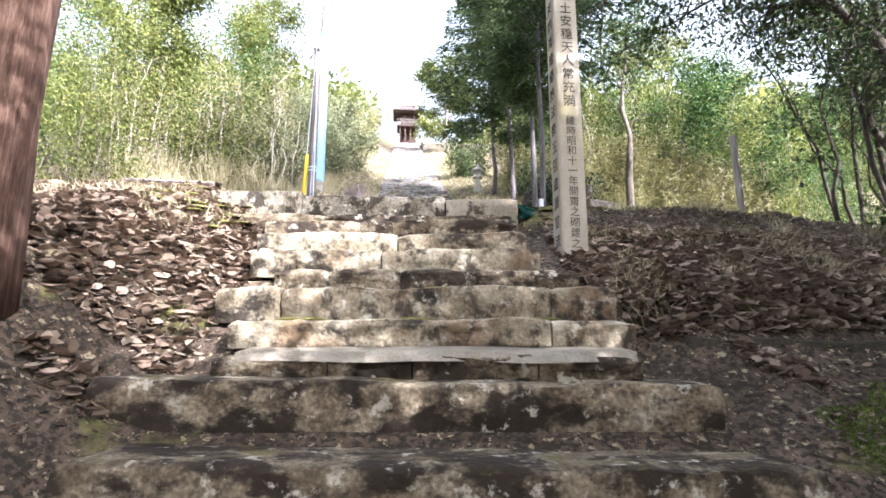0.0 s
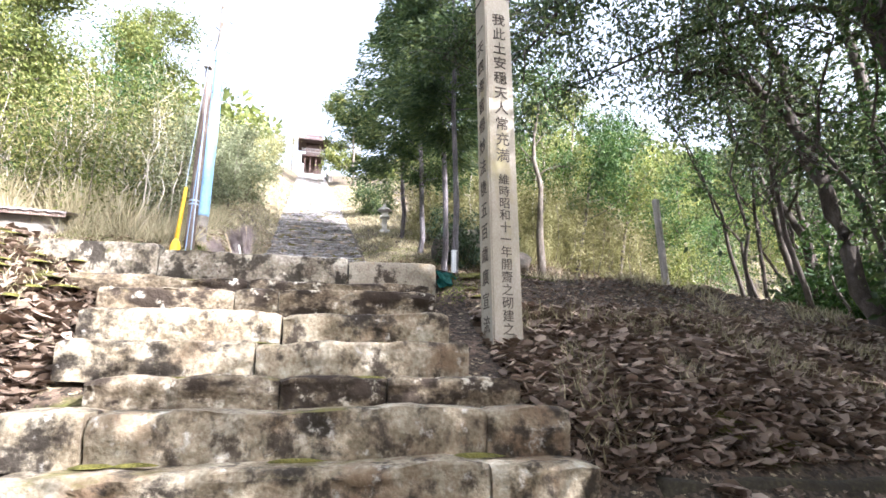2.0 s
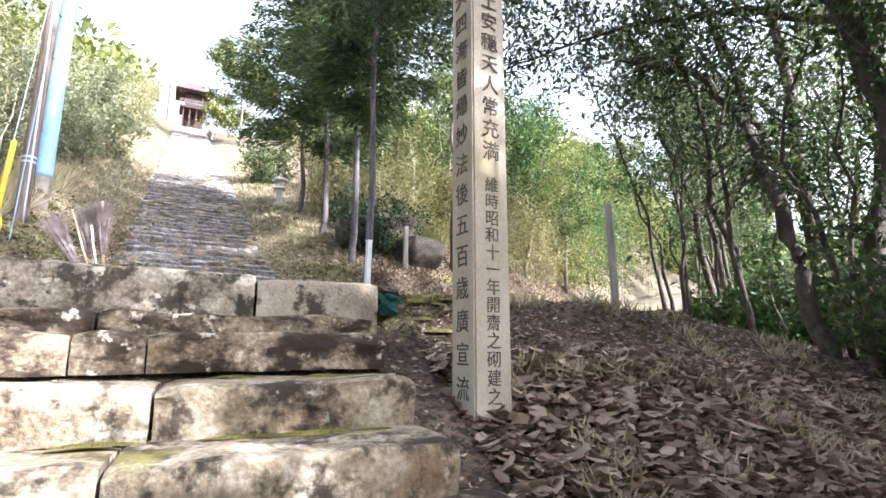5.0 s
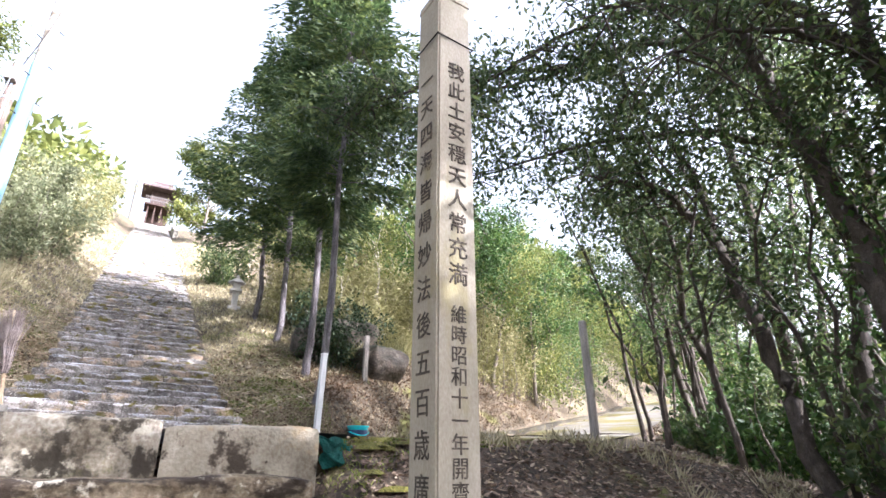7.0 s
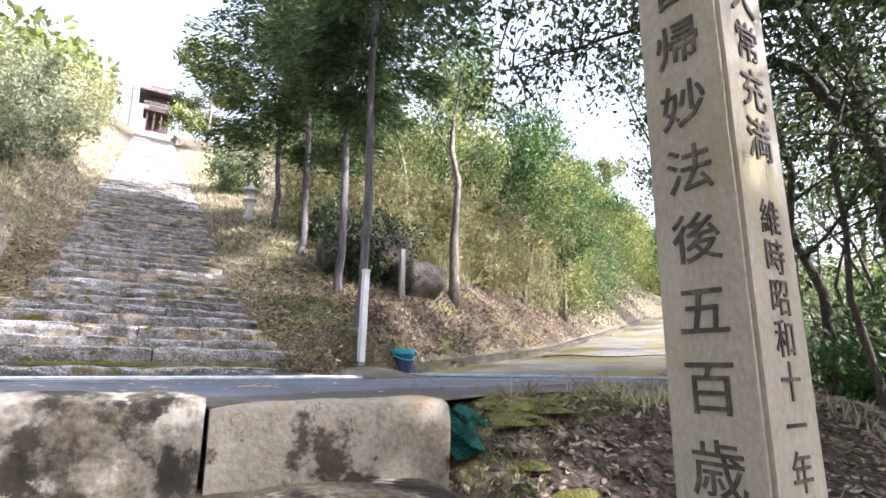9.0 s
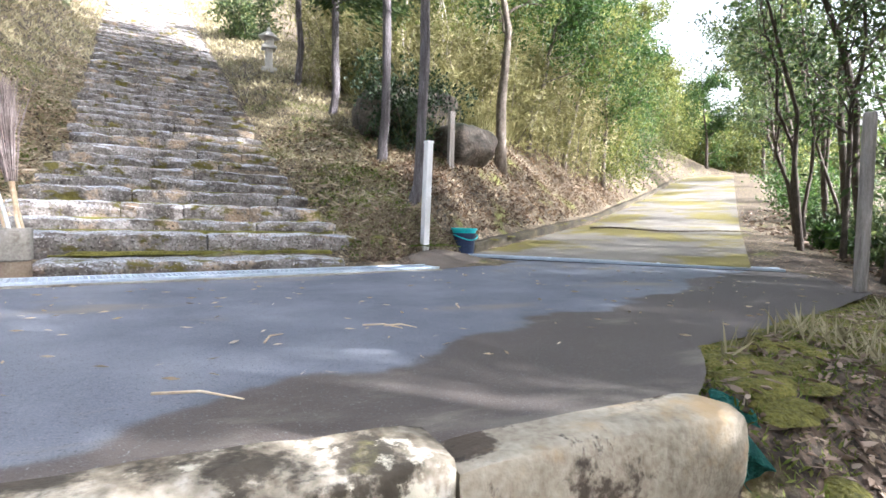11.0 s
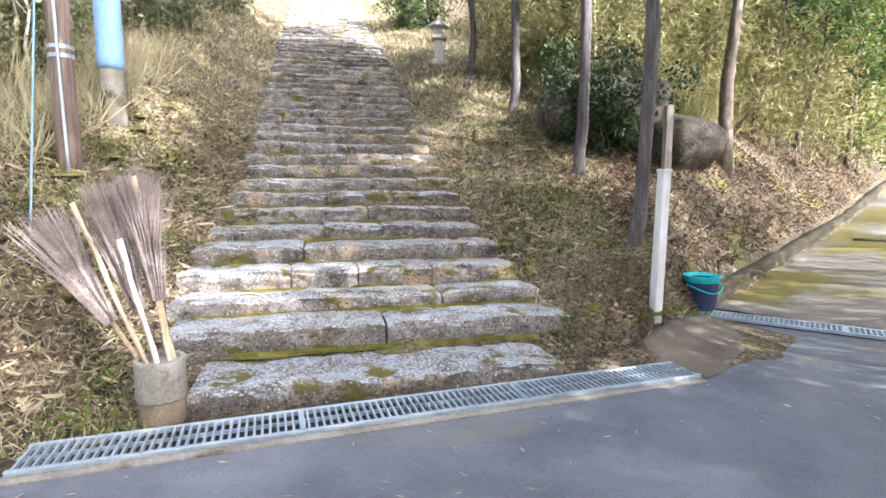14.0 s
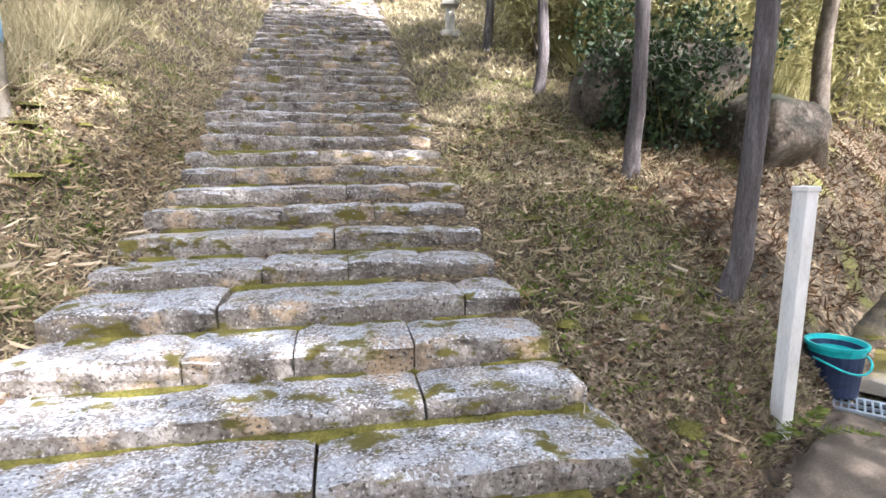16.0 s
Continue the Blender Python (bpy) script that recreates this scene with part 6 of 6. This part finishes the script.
# low earth edging on the bank beside the steps
vs, fs = [], []
for i in range(41):
    x = 1.75 + 3.4 * i / 40
    y = 3.86 - 0.04 * (x - 1.75) + 0.03 * noise.noise((x * 1.9, 3, 0))
    z = -1.665 - 0.03 * (x - 1.75) + 0.02 * noise.noise((x * 2.7, 7, 0))
    vs += [(x, y - 0.05, z - 0.55), (x, y - 0.04 + 0.02 * noise.noise((x * 5, 1, 0)), z - 0.02), (x, y + 0.01, z), (x, y + 0.12, z - 0.01), (x, y + 0.2, z - 0.3)]
fs = [(i * 5 + a, i * 5 + 5 + a, i * 5 + 6 + a, i * 5 + 1 + a) for i in range(40) for a in range(4)] + [(0, 1, 2, 3, 4), (204, 203, 202, 201, 200)]
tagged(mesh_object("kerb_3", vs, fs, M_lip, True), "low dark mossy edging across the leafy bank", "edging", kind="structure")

# cement fill on one tread
cem = []
for i in range(31):
    x = -1.36 + 2.62 * i / 30
    for j in range(5):
        y = 3.43 + 0.36 * j / 4 + (0.09 * noise.noise((x * 2.3, 1, 0)) + 0.10 * max(0, abs(x) - 1.0) if j == 0 else 0)
        cem.append((x, y, -1.785 + 0.045 * j / 4 + 0.012 * noise.noise((x * 2.5, y * 6, 4)) - (0.05 if j == 0 else 0)))
tagged(mesh_object("cement_fill", cem, [(i * 5 + j, i * 5 + 5 + j, i * 5 + 6 + j, i * 5 + 1 + j) for i in range(30) for j in range(4)], M_fill, True, stairs_low), "pale trowelled cement over a worn tread")

# bare sandy soil washed over the corner of the road
M_sand = material("sandy_soil", [(0.075, 0.06, 0.046), (0.125, 0.10, 0.078), (0.18, 0.148, 0.118)], 2.5, 90, bump=0.3, bump_scale=70)
vs, fs = [], []
for i in range(25):
    for j in range(17):
        u, w = i / 24, j / 16
        x, y = 1.72 + 1.15 * u, 10.16 + 1.62 * u
        d = (w - 0.5) * (0.30 + 0.50 * math.sin(math.pi * min(1, u * 1.05))) + 0.06 * noise.noise((u * 6, w * 2, 3))
        x, y = x + 0.815 * d, y - 0.58 * d
        edge_ = min(1.0, 6 * min(w, 1 - w, u, 1 - u) + 0.25 * noise.noise((x * 4, y * 4, 6)))
        vs.append((x, y, max(0.019, ground_z(x, y)) + 0.014 * max(-0.8, edge_)))
fs = [(i * 17 + j, i * 17 + j + 1, i * 17 + 18 + j, i * 17 + 17 + j) for i in range(24) for j in range(16)]
tagged(mesh_object("bare_soil", vs, fs, M_sand, True), "bare sandy brown soil at the road corner", "soil", kind="structure")

# fine litter on the verges
blades("moss_grass", "short mossy growth on the soil beside the steps", scatter(9000, 2.2, 4.6, 2.0, 3.5, lambda x, y: noise.noise((x * 1.2, y * 1.2, 40)) > 0.05, 65), 0.03, 0.012, F_grass, 66, 0.9)
litter("leaf_litter", "scattered small leaves on the bare soil beside the steps", scatter(1100, 1.5, 4.8, 1.6, 3.8, lambda x, y: x > 1.9, 57), 0.06, 0.025, F_litter, 58, 0.012, 0.3)
litter("leaf_litter", "scattered small leaves on the dark soil of the left bank", scatter(700, -3.8, -1.9, 1.4, 3.4, lambda x, y: True, 59), 0.06, 0.028, F_litter, 60, 0.012, 0.3)
litter("leaf_litter", "fine brown leaf litter on the grassy verge", scatter(9000, -5.5, 4.0, 9.6, 15.5, verge, 51), 0.045, 0.018, F_stick, 52, 0.02, 0.35)

litter("leaf_litter", "grey and brown litter at the foot of the verge", scatter(6000, 1.1, 2.95, 10.1, 11.85, lambda x, y: y > far_y(x) + 0.03 and branch(x, y)[1] < 0.05 and x > stair_mid(y) + 1.2, 53), 0.05, 0.02, F_litter, 54, 0.025, 0.35)
blades("verge_grass", "dry grass at the foot of the verge", scatter(5000, 1.1, 2.95, 10.1, 11.85, lambda x, y: y > far_y(x) + 0.06 and branch(x, y)[1] < 0.0 and x > stair_mid(y) + 1.25, 55), 0.075, 0.010, F_dry, 56, 0.9)

litter("straw", "pale dry straws and twigs on the verges", scatter(1600, -4.6, 3.2, 9.7, 15.5, verge, 91), 0.15, 0.004, F_stick, 92, 0.045, 0.3, 0.1)
litter("leaf_litter", "dark brown dead leaves among the verge grass", scatter(3500, -5.0, 3.4, 9.7, 15.5, verge, 93), 0.06, 0.028, F_bank, 94, 0.05, 0.4)
# fern at the white post and low weeds on the verge
fern = tagged(empty("fern", 2.2, 11.16, ground_z(2.2, 11.16) + 0.06), "small green fern at the foot of the white post", "fern")
for k, a in enumerate((-20, 35, 150, 200, 80)):
    rngf = np.random.default_rng(800 + k)
    d = np.array([math.cos(radians(a)), math.sin(radians(a)), 0.25])
    u = np.repeat(np.linspace(0.06, 0.34, 13), 2)
    side = np.array([-d[1], d[0], 0.0])
    sg = np.tile([1, -1], 13)
    c = d[None] * u[:, None] + side[None] * (sg * 0.03 * (1.15 - u * 2.4))[:, None] + np.array([0, 0, 0.10])[None] - np.array([0, 0, 1.0])[None] * (u[:, None] ** 2) * 0.6
    leaf_object("frond", c, d[None] * 0.6 + side[None] * sg[:, None], 0.075, 0.02, F_grass, fern, rng=rngf)
litter("weeds", "low green weeds on the grassy verge", scatter(1000, 0.9, 2.6, 10.2, 13.5, lambda x, y: verge(x, y) and noise.noise((x * 4.2, y * 4.2, 12)) > 0.05, 71), 0.045, 0.026, F_grass, 72, 0.04, 0.5, category="weeds")
litter("weeds", "low green weeds on the left verge", scatter(2200, -4.2, -1.5, 9.8, 14.0, lambda x, y: verge(x, y) and noise.noise((x * 2.2, y * 2.2, 14)) > 0.12, 73), 0.045, 0.024, F_grass, 74, 0.04, 0.5, category="weeds")
